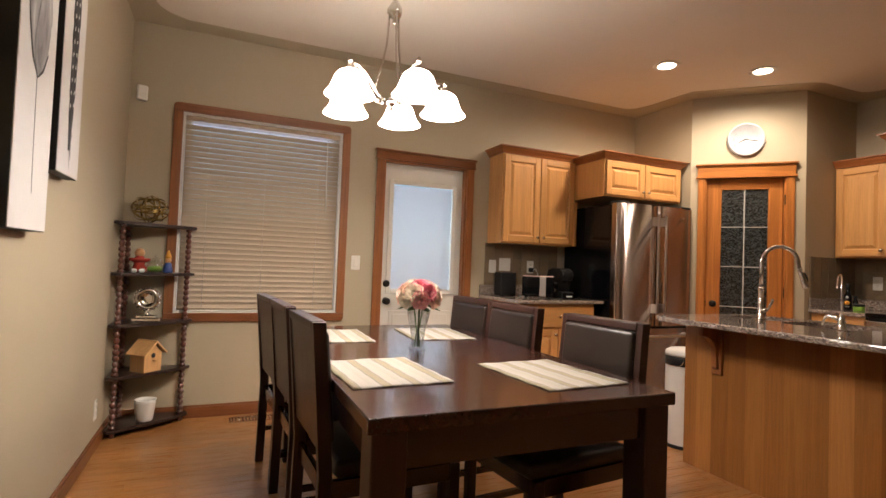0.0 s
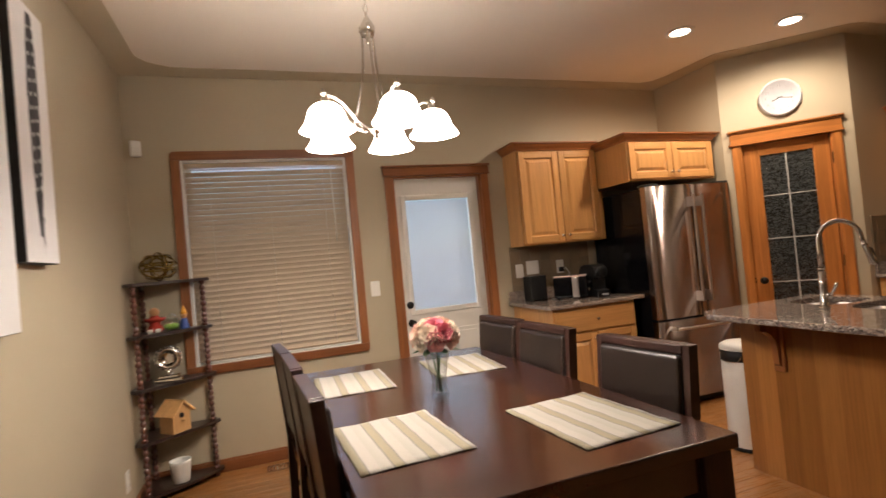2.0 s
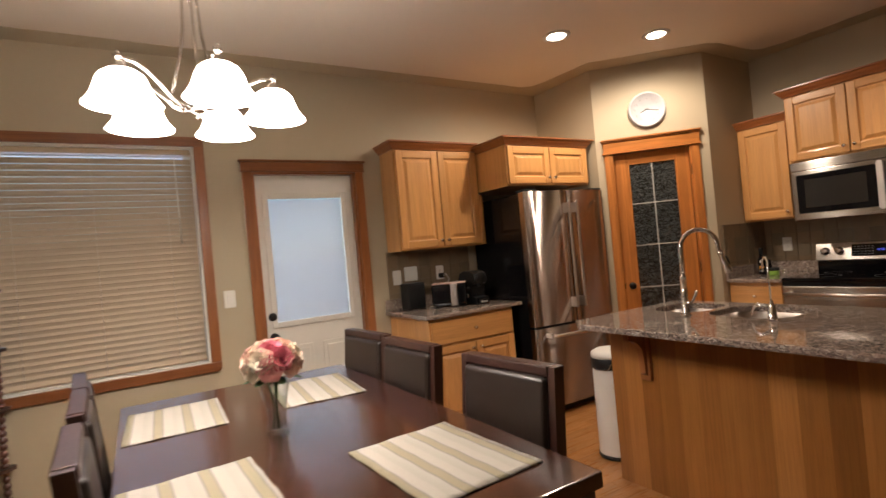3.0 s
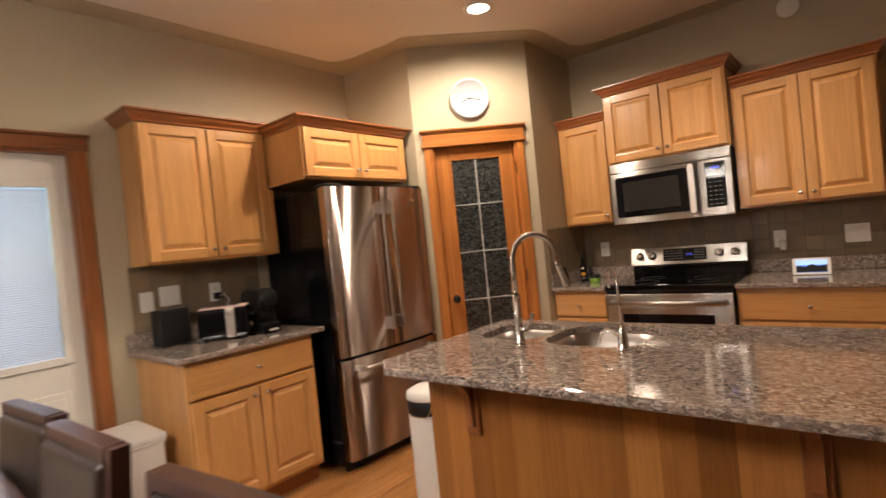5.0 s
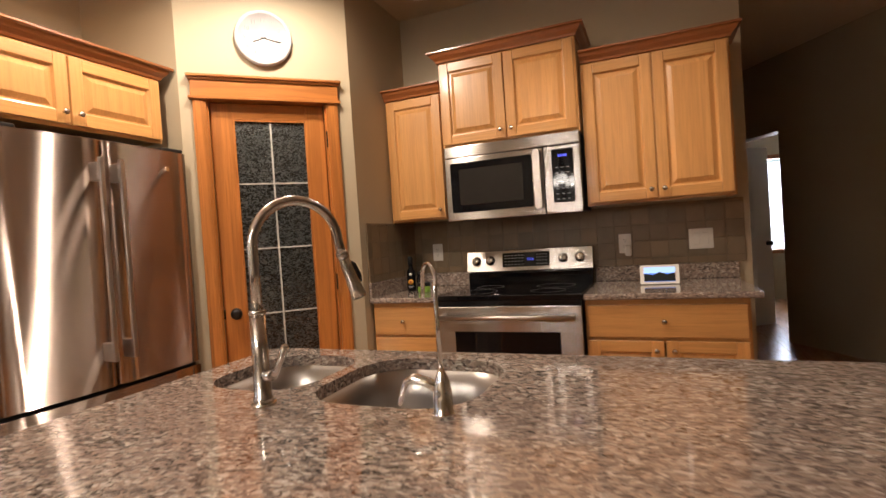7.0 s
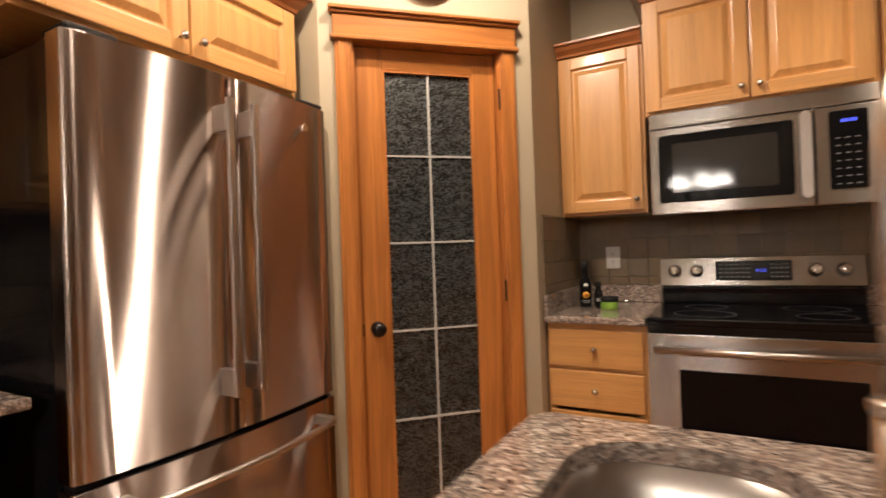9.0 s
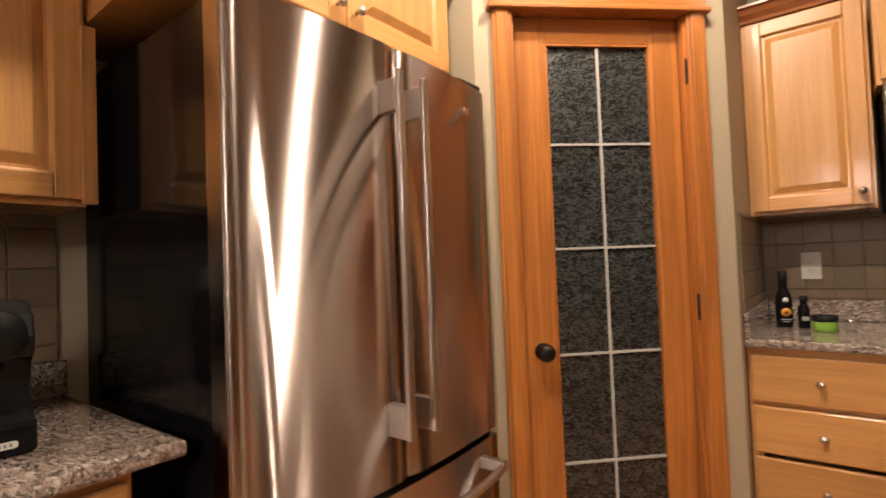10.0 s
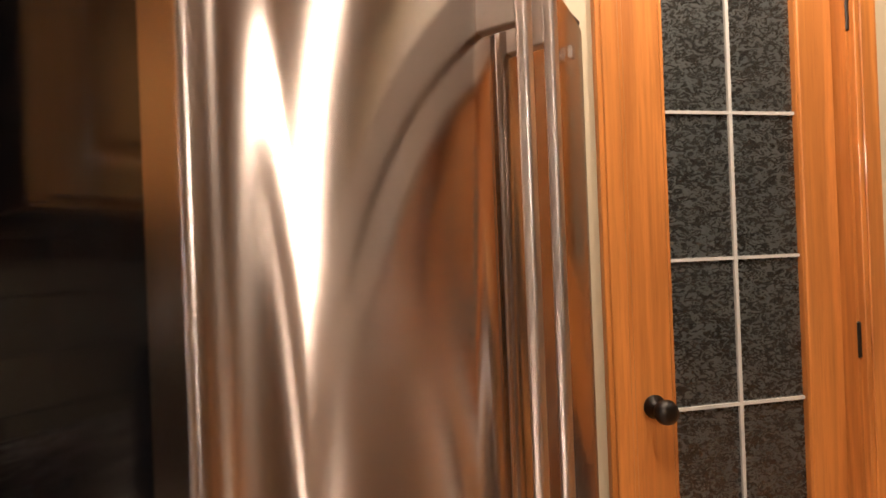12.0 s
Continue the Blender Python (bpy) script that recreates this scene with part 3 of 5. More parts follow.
def crown(parent, x0, x1, depth, z, left=True, right=True):
    """Crown moulding round the top of a wall cabinet."""
    prof = [(0, 0), (.008, 0), (.012, .012), (.030, .030), (.040, .048), (.052, .052), (.052, .062), (0, .062)]
    bm = bmesh.new()
    path = []
    if left:
        path.append((x0, 0, -1, 0))
    path += [(x0, -depth, -1 if left else 0, -1), (x1, -depth, 1 if right else 0, -1)]
    if right:
        path.append((x1, 0, 1, 0))
    rings = [[bm.verts.new((px + ox * r, py + oy * r, z + h)) for r, h in prof] for px, py, ox, oy in path]
    k = len(prof)
    for a, b in zip(rings, rings[1:]):
        for i in range(k):
            bm.faces.new((a[i], a[(i + 1) % k], b[(i + 1) % k], b[i]))
    bm.faces.new(rings[0])
    bm.faces.new(rings[-1][::-1])
    part("crown_moulding", bm, M["crown"], parent, "reddish stained crown moulding")
    part("top_panel", boxes((x0 + .002, x1 - .002, -depth + .002, -.002, z, z + .006)), M["maple_x"], parent)


def carcass(c, w, y, z0, z1, zb):
    """The boards of a cabinet body, behind its face frame: two sides, a bottom and a back."""
    part("side_panel", boxes((0, .016, y + .0182, -.003, z0, z1)), M["maple_z"], c)
    part("side_panel", boxes((w - .016, w, y + .0182, -.003, z0, z1)), M["maple_z"], c)
    part("bottom_panel", boxes((.0162, w - .0162, y + .0182, -.003, zb, zb + .016)), M["maple_x"], c)
    part("back_panel", boxes((.0162, w - .0162, -.012, -.003, zb + .0162, z1)), M["maple_z"], c)


def face_frame(c, w, y, z0, z1, low, high, middle):
    """Stiles and rails on the front of a cabinet."""
    for x in (0, w - .035):
        part("frame_stile", boxes((x, x + .035, y - .0005, y + .018, z0, z1), bevel=.001), M["maple_z"], c)
    part("frame_rail", boxes((.0352, w - .0352, y - .0005, y + .018, z0, z0 + low)), M["maple_x"], c)
    part("frame_rail", boxes((.0352, w - .0352, y - .0005, y + .018, z1 - high, z1)), M["maple_x"], c)
    for x0, x1, za, zb in middle:
        upright = zb - za > x1 - x0
        part("frame_stile" if upright else "frame_rail", boxes((x0, x1, y, y + .017, za + .0002, zb - .0002)), M["maple_z" if upright else "maple_x"], c)


def wall_cabinet(m, w, depth, z0, z1, label, knobs="centre", left=True, right=True, doors=2):
    c = thing("wall_cabinet", m, label, "cabinet", "wall cabinets")
    y = -depth + .02
    carcass(c, w, y, z0, z1, z0 + .012)
    face_frame(c, w, y, z0, z1, .03, .03, [(w / 2 - .02, w / 2 + .02, z0 + .03, z1 - .03)] if doors == 2 else [])
    g = .012
    kz = z0 + .062
    if doors == 2:
        raised_door(c, g, w / 2 - .004, z0 + .015, z1 - .018, y - .001, (w / 2 - .032, kz))
        raised_door(c, w / 2 + .004, w - g, z0 + .015, z1 - .018, y - .001, (w / 2 + .032, kz))
    else:
        raised_door(c, g, w - g, z0 + .015, z1 - .018, y - .001, (w - .04, kz))
    crown(c, 0, w, depth - .012, z1 - .008, left, right)
    return c


def rz_east(x, y):
    """A frame whose -y faces the room from the east wall, its x running south."""
    return pose(x, y, 0, 0, 0, -90)


wall_cabinet(pose(2.380, N, 0), .766, .262, 1.371, 2.16, "honey maple wall cabinet with two raised-panel doors above the coffee counter", right=False)
cb = wall_cabinet(pose(3.149, N, 0), .886, .655, 1.803, 2.13, "short deep maple cabinet with two doors above the refrigerator")
wall_cabinet(rz_east(E, 2.798), .396, .32, 1.352, 2.145, "narrow single-door maple wall cabinet beside the microwave", doors=1, left=False, right=False)
wall_cabinet(rz_east(E, 2.390), .815, .375, 1.777, 2.30, "raised maple cabinet with two doors above the microwave")
wall_cabinet(rz_east(E, 1.563), .732, .32, 1.357, 2.155, "tall maple wall cabinet with two doors beside the microwave", left=False)


def base_cabinet(m, w, depth, label, layout, left_end=True):
    c = thing("base_cabinet", m, label, "cabinet", "base cabinets")
    y = -depth + .02
    carcass(c, w, y, .10, .872, .10)
    part("toe_kick", boxes((0, w, y + .06, y + .075, 0, .10)), M["crown"], c, "dark recessed toe kick")
    face_frame(c, w, y, .10, .872, .04, .032, [(.0352, w - .0352, .655, .70)])
    for kind, x0, x1, z0, z1 in layout:
        if kind == "drawer":
            drawer(c, x0, x1, z0, z1, y - .001)
        else:
            kx = x1 - .035 if kind == "left" else x0 + .035
            raised_door(c, x0, x1, z0, z1, y - .001, (kx, z1 - .045))
    return c


A0, AW = 2.352, .735
base_cabinet(pose(A0, N, 0), AW, .642, "honey maple base cabinet with one wide drawer over two doors", [("drawer", .012, AW - .012, .69, .855), ("left", .012, AW / 2 - .004, .125, .675), ("right", AW / 2 + .004, AW - .012, .125, .675)])
base_cabinet(rz_east(E, 2.796), .414, .645, "narrow maple base cabinet with four drawers beside the range", [("drawer", .012, .402, .69, .85), ("drawer", .012, .402, .515, .675), ("drawer", .012, .402, .33, .50), ("drawer", .012, .402, .125, .315)])
base_cabinet(rz_east(E, 1.572), .725, .645, "maple base cabinet with one drawer and two doors beside the range", [("drawer", .012, .713, .69, .85), ("left", .012, .358, .125, .675), ("right", .366, .713, .125, .675)])

CT0, CT1 = .877, .907


def counter(name, outline, m, label, bev=.008):
    return single(name, prism(outline, CT0, CT1, bev), M["granite"], label, "countertop", m=m)


counter("countertop", [(2.315, 3.478), (3.165, 3.478), (3.165, N - .002), (2.315, N - .002)], None, "speckled grey-brown granite countertop beside the refrigerator")
counter("countertop", [(4.765, 2.385), (E - .002, 2.385), (E - .002, 2.798), (4.765, 2.798)], None, "small granite countertop holding bottles beside the range")
counter("countertop", [(4.765, .80), (E - .002, .80), (E - .002, 1.572), (4.765, 1.572)], None, "granite countertop with a small smart display")
for i, (bm, lab) in enumerate(((boxes((2.315, 3.165, N - .022, N - .002, CT1, CT1 + .09), bevel=.003), "granite upstand behind the toaster"),
                               (boxes((E - .022, E - .002, 2.385, 2.776, CT1, CT1 + .09), bevel=.003), "granite upstand behind the bottles"),
                               (boxes((4.765, E - .002, 2.778, 2.798, CT1, CT1 + .09), bevel=.003), "granite upstand on the short wall"),
                               (boxes((E - .022, E - .002, .80, 1.572, CT1, CT1 + .09), bevel=.003), "granite upstand behind the smart display"))):
    single("backsplash_upstand", bm, M["granite"], lab, "backsplash")

# ---- refrigerator ----
FX0, FX1, FY = 3.200, 4.064, 3.455
fr = thing("refrigerator", pose(FX0, FY, 0), "stainless refrigerator with two upper doors, a freezer drawer and black sides", "refrigerator")
fw = FX1 - FX0
part("body", boxes((.004, fw - .004, .0, .64, .03, 1.732), bevel=.004), M["black"], fr, "glossy black refrigerator body")
part("toe_grille", boxes((.01, fw - .01, -.01, .02, .005, .065)), M["black_matt"], fr, "black toe grille")


def bowed(x0, x1, z0, z1, full=fw, bow=.032, d=.068):
    """A door whose face bows gently outward over the full width."""
    out = [(x1, -.004), (x0, -.004)]
    n = 14
    face = []
    for i in range(n + 1):
        x = x0 + (x1 - x0) * i / n
        u = 2 * x / full - 1
        yy = -d - bow * (1 - u * u)
        face.append((x, yy))
    # eased outer corners
    r = .012
    face[0] = (x0, face[0][1] + r)
    face.insert(1, (x0 + .004, face[1][1] + .006))
    face[-1] = (x1, face[-1][1] + r)
    face.insert(-1, (x1 - .004, face[-2][1] + .003))
    bm = prism(out + face, z0, z1, .003)
    for f in bm.faces:
        if abs(f.normal.z) < .5 and f.calc_center_median().y < -d * .6:
            f.smooth = True
    return bm


sp = 3.626 - FX0
fr_l = part("door", bowed(0, sp - .003, .701, 1.741, bow=.030), M["steel"], fr)
fr_r = part("door", bowed(sp + .003, fw, .701, 1.741, bow=.030), M["steel"], fr)
fr_b = part("freezer_drawer", bowed(0, fw, .075, .683, bow=.030), M["steel"], fr)
part("gasket", boxes((.012, fw - .012, -.05, -.002, .684, .700), (sp - .0025, sp + .0025, -.06, -.004, .70, 1.738)), M["black_matt"], fr, "black door gasket")
part("hinge_cover", boxes((.01, .13, -.07, .04, 1.742, 1.760), bevel=.006), M["black_matt"], fr)
part("hinge_cover", boxes((fw - .13, fw - .01, -.07, .04, 1.742, 1.760), bevel=.006), M["black_matt"], fr)
for hx, door in ((3.575 - FX0, fr_l), (3.661 - FX0, fr_r)):
    h = part("handle", turn(prism(rounded(-.0105, .0105, -.008, .008, .006), .816, 1.655, .002), pose(hx, 3.297 - FY, 0)), M["steel_bar"], door, "tall satin steel bar handle")
    for z in (.855, 1.60):
        part("bracket", boxes((hx - .0095, hx + .0095, 3.303 - FY, -.088, z - .038, z + .038), bevel=.002), M["steel_bar"], h)
hb = [(.10 + (fw - .2) * i / 16, -.155 - .03 * (1 - (2 * i / 16 - 1) ** 2), .628) for i in range(17)]
h = part("handle", tube(hb, .0115, 10), M["steel_bar"], fr_b, "curved satin steel bar handle")
for i in (0, 16):
    part("bracket", boxes((hb[i][0] - .012, hb[i][0] + .012, hb[i][1], -.075, .612, .644), bevel=.002), M["steel_bar"], h)
part("badge", boxes((fw - .135, fw - .118, -.0935, -.085, 1.640, 1.663)), M["nickel"], fr_r, "small square metal badge")

# ---- range ----
rg = thing("range", rz_east(E, 2.378), "stainless electric range with a black glass top and raised control panel", "range")
rw = .80
part("body", boxes((.004, rw - .004, -.64, -.02, .02, .885), bevel=.003), M["black"], rg)
part("cooktop", boxes((.0, rw, -.672, -.085, .886, .914), bevel=.005, seg=2), M["glass_black"], rg, "black glass cooktop")
for x, y, r in ((.2, -.5, .11), (.6, -.5, .09), (.2, -.25, .08), (.6, -.25, .11)):
    part("burner_ring", lathe([(r, 0), (r + .003, 0), (r + .003, .0005), (r, .0005), (r, 0)], 32, at=(x, y, .9142), closed=False), M["ring"], rg)
bg = part("control_panel", turn(prism([(-.02, .991), (-.085, .991), (-.085, .992), (-.105, 1.0), (-.078, 1.128), (-.02, 1.128)], 0, rw, .0), Matrix(((0, 0, 1, 0), (1, 0, 0, 0), (0, 1, 0, 0), (0, 0, 0, 1)))), M["steel_h"], rg, "stainless sloping control panel")
part("backguard", boxes((.006, rw - .006, -.098, -.02, .914, .990), bevel=.006, seg=2), M["glass_black"], rg)
tilt = pose(0, -.092, 1.067, -11.3)
part("display", turn(boxes((.24, .54, -.004, .004, -.045, .045), bevel=.002), tilt), M["glass_black"], bg, "black glass display")
part("clock_digits", turn(boxes(*[(x + .0, x + .0022, -.0055, -.0045, z, z + .0055) for x in (.402, .409, .417, .424, .432, .439) for z in (-.006, .001)], *[(x, x + .006, -.0055, -.0045, z, z + .0016) for x in (.403, .418, .433) for z in (-.0065, -.0006, .0055)]), tilt), M["digit"], bg, "glowing blue clock digits")
part("print", turn(boxes(*[(.255 + .022 * i, .268 + .022 * i, -.0055, -.0045, z, z + .004) for i in range(6) for z in (-.032, -.012, .008, .026)], *[(.46 + .018 * i, .471 + .018 * i, -.0055, -.0045, z, z + .005) for i in range(4) for z in (-.032, -.012, .008, .026)]), tilt), M["grey_print"], bg, "small grey control markings")
for x in (.065, .16, .625, .725):
    k = part("burner_knob", turn(lathe([(.030, 0), (.030, .006), (.024, .010), (.022, .028), (.018, .031)], 20), tilt @ pose(x, -.002, 0, 90)), M["chrome"], bg, "round polished burner knob")
    part("knob_grip", turn(boxes((-.005, .005, -.036, -.03, -.020, .020), bevel=.002), tilt @ pose(x, -.002, 0)), M["nickel"], k)
od = part("oven_door", boxes((.004, rw - .004, -.678, -.641, .26, .855), bevel=.005, seg=2), M["steel_h"], rg)
part("oven_window", boxes((.115, rw - .115, -.681, -.677, .34, .72), bevel=.001), M["glass_black"], od, "dark oven window")
part("top_trim", boxes((.002, rw - .002, -.672, -.642, .857, .885)), M["black"], rg)
oh = part("oven_handle", tube([(.03, -.722, .80), (rw - .03, -.722, .80)], .0125, 12), M["steel_bar"], od, "satin steel oven handle")
for x in (.05, rw - .05):
    part("bracket", boxes((x - .012, x + .012, -.72, -.678, .79, .812), bevel=.002), M["steel_bar"], oh)
dd = part("storage_drawer", boxes((.004, rw - .004, -.672, -.641, .06, .25), bevel=.004), M["steel_h"], rg)

# ---- microwave ----
mw = thing("microwave", rz_east(E, 2.374), "stainless over-the-range microwave under the raised maple cabinet", "microwave")
mwid = .796
MZ0, MZ1 = 1.330, 1.774
part("body", boxes((0, mwid, -.36, -.003, MZ0 + .012, MZ1), bevel=.003), M["black_matt"], mw)
md = part("door", boxes((.0, .592, -.396, -.361, MZ0, 1.704), bevel=.005, seg=2), M["steel_h"], mw)
part("vent_panel", boxes((0, mwid, -.396, -.361, 1.707, MZ1), bevel=.005, seg=2), M["steel_h"], mw, "brushed steel vent panel")
part("window_surround", turn(prism(rounded(.036, .528, MZ0 + .050, 1.674, .012, 4), 0, .003, .001), Matrix.Translation((0, -.3965, 0)) @ UPRIGHT), M["glass_black"], md)
part("window", turn(prism(rounded(.090, .474, MZ0 + .092, 1.634, .008, 4), 0, .0015, .0005), Matrix.Translation((0, -.3998, 0)) @ UPRIGHT), M["glass_grey"], md, "dark grey microwave window")
cp = part("control_side", boxes((.595, mwid, -.396, -.361, MZ0, 1.704), bevel=.005, seg=2), M["steel_h"], mw)
part("keypad", turn(prism(rounded(.640, .758, MZ0 + .058, 1.684, .008, 4), 0, .003, .001), Matrix.Translation((0, -.3965, 0)) @ UPRIGHT), M["glass_black"], cp, "black glass keypad")
for i in range(3):
    for j in range(7):
        part("key", boxes((.659 + .030 * i, .673 + .030 * i, -.4003, -.3996, 1.405 + .029 * j, 1.409 + .029 * j)), M["key_grey"], cp)
part("display_digits", boxes((.678, .685, -.4005, -.3996, 1.640, 1.652), (.690, .697, -.4005, -.3996, 1.640, 1.652), (.704, .711, -.4005, -.3996, 1.640, 1.652), (.716, .723, -.4005, -.3996, 1.640, 1.652)), M["digit"], cp)
mh = part("handle", turn(prism(rounded(.545, .581, MZ0 + .030, 1.692, .015, 5), 0, .018, .007, seg=3), Matrix.Translation((0, -.4265, 0)) @ UPRIGHT), M["steel_bar"], md, "broad satin steel door handle")
for z in (MZ0 + .055, 1.665):
    part("bracket", boxes((.552, .574, -.4268, -.3962, z - .014, z + .014), bevel=.002), M["steel_bar"], mh)
part("grease_filter", boxes((.1, .35, -.34, -.15, MZ0 + .005, MZ0 + .0118), (.45, .7, -.34, -.15, MZ0 + .005, MZ0 + .0118)), M["nickel"], mw)

# ---- island ----
IX0, IX1, IY0, IY1 = 2.550, 3.514, .765, 2.413
isl = thing("kitchen_island", pose(2.86, .83, 0), "kitchen island with a honey wood-panelled back under a granite top", "kitchen island")
iw, il = 3.485 - 2.86, 2.385 - .83
part("back_panel", boxes((0, .02, .02, il, 0, .876)), M["panel"], isl, "striped honey wood back panel")
part("side_panel", boxes((.02, iw, il - .02, il, 0, .876)), M["maple_z"], isl)
part("side_panel", boxes((0, iw, 0, .02, 0, .876)), M["maple_z"], isl)
ifr = part("front_frame", boxes((iw - .02, iw, .02, il - .02, .10, .876)), M["maple_z"], isl)
part("base_board", boxes((iw - .08, iw - .06, .02, il - .02, 0, .10)), M["crown"], isl)
for yc in (2.155 - .83, 1.07 - .83):
    cr = part("corbel", boxes((-.02, -.001, yc - .032, yc + .032, .585, .876), bevel=.003), M["casing_z"], isl, "curved wooden corbel")
    bm = prism([(-.02, .872), (-.150, .872), (-.150, .848)] + arc(-.150, .700, .110, 88, 8, 8)[0:8] + [(-.036, .625), (-.02, .612)], -.016, .016)
    part("bracket", turn(bm, Matrix(((1, 0, 0, 0), (0, 0, 1, yc), (0, 1, 0, 0), (0, 0, 0, 1)))), M["casing_z"], cr)

top = prism([(IX0 + .09, IY1), (IX0, IY1 - .105), (IX0, IY0 + .16), (IX0 + .17, IY0), (IX1 - .03, IY0), (IX1, IY0 + .03), (IX1, IY1 - .03), (IX1 - .03, IY1)], CT0, CT1, .009)
itop = single("island_countertop", top, M["granite"], "broad polished speckled granite island top with a double sink", "countertop")
# sink cut-outs
BOWLS = [((3.085, 3.422, 2.000, 2.300), .11), ((3.040, 3.422, 1.575, 1.962), .12)]
cut = bmesh.new()
for (x0, x1, y0, y1), r in BOWLS:
    prism(rounded(x0, x1, y0, y1, r, 8), .80, .95, bm=cut)
cutter = new("sink_cutter", mesh_of("sink_cutter", cut, M["granite"]))
mod = itop.modifiers.new("cut", "BOOLEAN")
mod.operation, mod.object, mod.solver = "DIFFERENCE", cutter, "EXACT"
dg = bpy.context.evaluated_depsgraph_get()
cutmesh = bpy.data.meshes.new_from_object(itop.evaluated_get(dg))
itop.modifiers.clear()
itop.data = cutmesh
bpy.data.objects.remove(cutter)
sink = thing("sink", pose(3.2, 1.92, .70), "double stainless undermount sink in the granite island", "sink")
for (x0, x1, y0, y1), r in BOWLS:
    bm = bmesh.new()
    rings = []
    for ins, z in ((-.012, CT0 - .0005 - .70), (0, CT0 - .0015 - .70), (.006, .10), (.010, .045), (.018, .022), (.034, .009), (.060, .003), (.10, 0.0)):
        rr = max(r - ins * .6, .02)
        rings.append([bm.verts.new((x - 3.2, y - 1.92, z)) for x, y in rounded(x0 + ins, x1 - ins, y0 + ins, y1 - ins, rr, 8)])
    for a, b in zip(rings, rings[1:]):
        for i in range(len(a)):
            bm.faces.new((a[i], a[(i + 1) % len(a)], b[(i + 1) % len(a)], b[i])).smooth = True
    bm.faces.new(rings[-1])
    bowl = part("bowl", bm, M["sink_steel"], sink, "satin stainless bowl")
    part("drain", lathe([(.042, .001), (.042, .004), (.03, .003), (.012, .0035)], 20, at=((x0 + x1) / 2 - 3.2, (y0 + y1) / 2 - 1.92, 0)), M["chrome"], bowl)

# tall faucet
fa = thing("faucet", pose(3.003, 2.005, CT1, 0, 0, -32), "tall arched pull-down faucet in brushed nickel beside the sink", "faucet")
part("flange", lathe([(.025, 0), (.026, .001), (.026, .005), (.025, .006)], 28), M["nickel"], fa)
part("base", lathe([(.0205, .0062), (.0205, .016), (.0178, .019), (.0168, .10), (.0158, .189)], 26), M["nickel"], fa)
part("base_ring", lathe([(.0165, .1892), (.0178, .1905), (.0178, .1965), (.0165, .198)], 26), M["nickel"], fa)
pts = [(0, 0, .198), (0, 0, .28), (0, 0, .326)] + [(.096 * (1 - math.cos(radians(a))), 0, .330 + .096 * math.sin(radians(a))) for a in range(6, 167, 8)] + [(.1945, 0, .318), (.2005, 0, .296)]
neck = part("neck", tube(pts, .0112, 16), M["nickel"], fa)
e = Vector(pts[-1])
d = (e - Vector(pts[-2])).normalized()
d = Vector((.33, 0, -.944)).normalized()
part("joint_collar", tube([e - d * .012, e - d * .010, e - d * .002, e, e + d * .003, e + d * .005], .014, 16, radii=[.0125, .0142, .0142, .0128, .0145, .0135]), M["nickel"], neck, "ringed nickel collar")
spray = part("spray_head", tube([e + d * .006, e + d * .008, e + d * .04, e + d * .08, e + d * .098, e + d * .104], .015, 18, radii=[.0115, .0125, .0140, .0168, .0185, .0165]), M["nickel"], neck, "flared spray head")
part("spray_button", tube([e + d * .014 + Vector((.013, 0, 0)), e + d * .022 + Vector((.018, 0, 0)), e + d * .05 + Vector((.021, 0, 0)), e + d * .066 + Vector((.018, 0, 0))], .006, 10, radii=[.004, .0065, .006, .004]), M["black_matt"], spray, "black spray button")
lv = part("lever", tube([(.0, 0, .062), (.010, -.040, .066)], .0105, 14), M["nickel"], fa)
part("lever_tip", tube([(.010, -.041, .064), (.016, -.052, .078), (.025, -.062, .104), (.030, -.068, .124), (.032, -.070, .130)], .007, 12, radii=[.009, .0065, .0075, .0085, .005]), M["nickel"], lv)

f2 = thing("filter_faucet", pose(3.020, 1.604, CT1), "small chrome drinking-water faucet with a thin hooked spout", "faucet")
part("base", lathe([(.022, 0), (.022, .006), (.0185, .010), (.0175, .045), (.0135, .066), (.0075, .080), (.0050, .088)], 20), M["chrome"], f2)
part("spout", tube([(0, 0, .085), (-.002, 0, .16), (-.004, 0, .240)] + [(.040 * (1 - math.cos(radians(a))) / 2 * 1.5, .036 * (1 - math.cos(radians(a))) / 2 * 1.5, .240 + .036 * math.sin(radians(a))) for a in range(10, 170, 16)] + [(.062, .056, .208)], .0042, 10), M["chrome"], f2)
part("lever", tube([(0, .010, .050), (-.004, .030, .062), (-.008, .052, .068), (-.010, .066, .062), (-.011, .074, .046), (-.012, .080, .026), (-.012, .083, .018)], .008, 12, radii=[.0105, .0095, .0095, .0075, .0055, .0055, .0035]), M["chrome"], f2)

# step bin by the island
tb = thing("step_bin", pose(3.105, 2.605, 0), "tall round white step bin with a black collar beside the island", "bin")
part("body", lathe([(.112, 0), (.116, .01), (.116, .535), (.114, .54)], 36), M["plastic_white"], tb)
part("collar", lathe([(.117, .541), (.119, .545), (.119, .60), (.116, .605)], 36), M["black_matt"], tb, "black plastic collar")
part("lid", lathe([(.118, .607), (.120, .613), (.117, .636), (.09, .652), (.04, .66)], 36), M["plastic_white"], tb, "white domed lid")
part("base_ring", lathe([(.117, .0), (.120, .002), (.120, .022), (.117, .024)], 36), M["black_matt"], tb)
part("bail_handle", tube([(-.09, -.075, .59), (-.112, -.085, .565), (-.125, -.07, .548), (-.135, 0, .545), (-.12, .05, .56)], .003, 6), M["chrome"], tb)

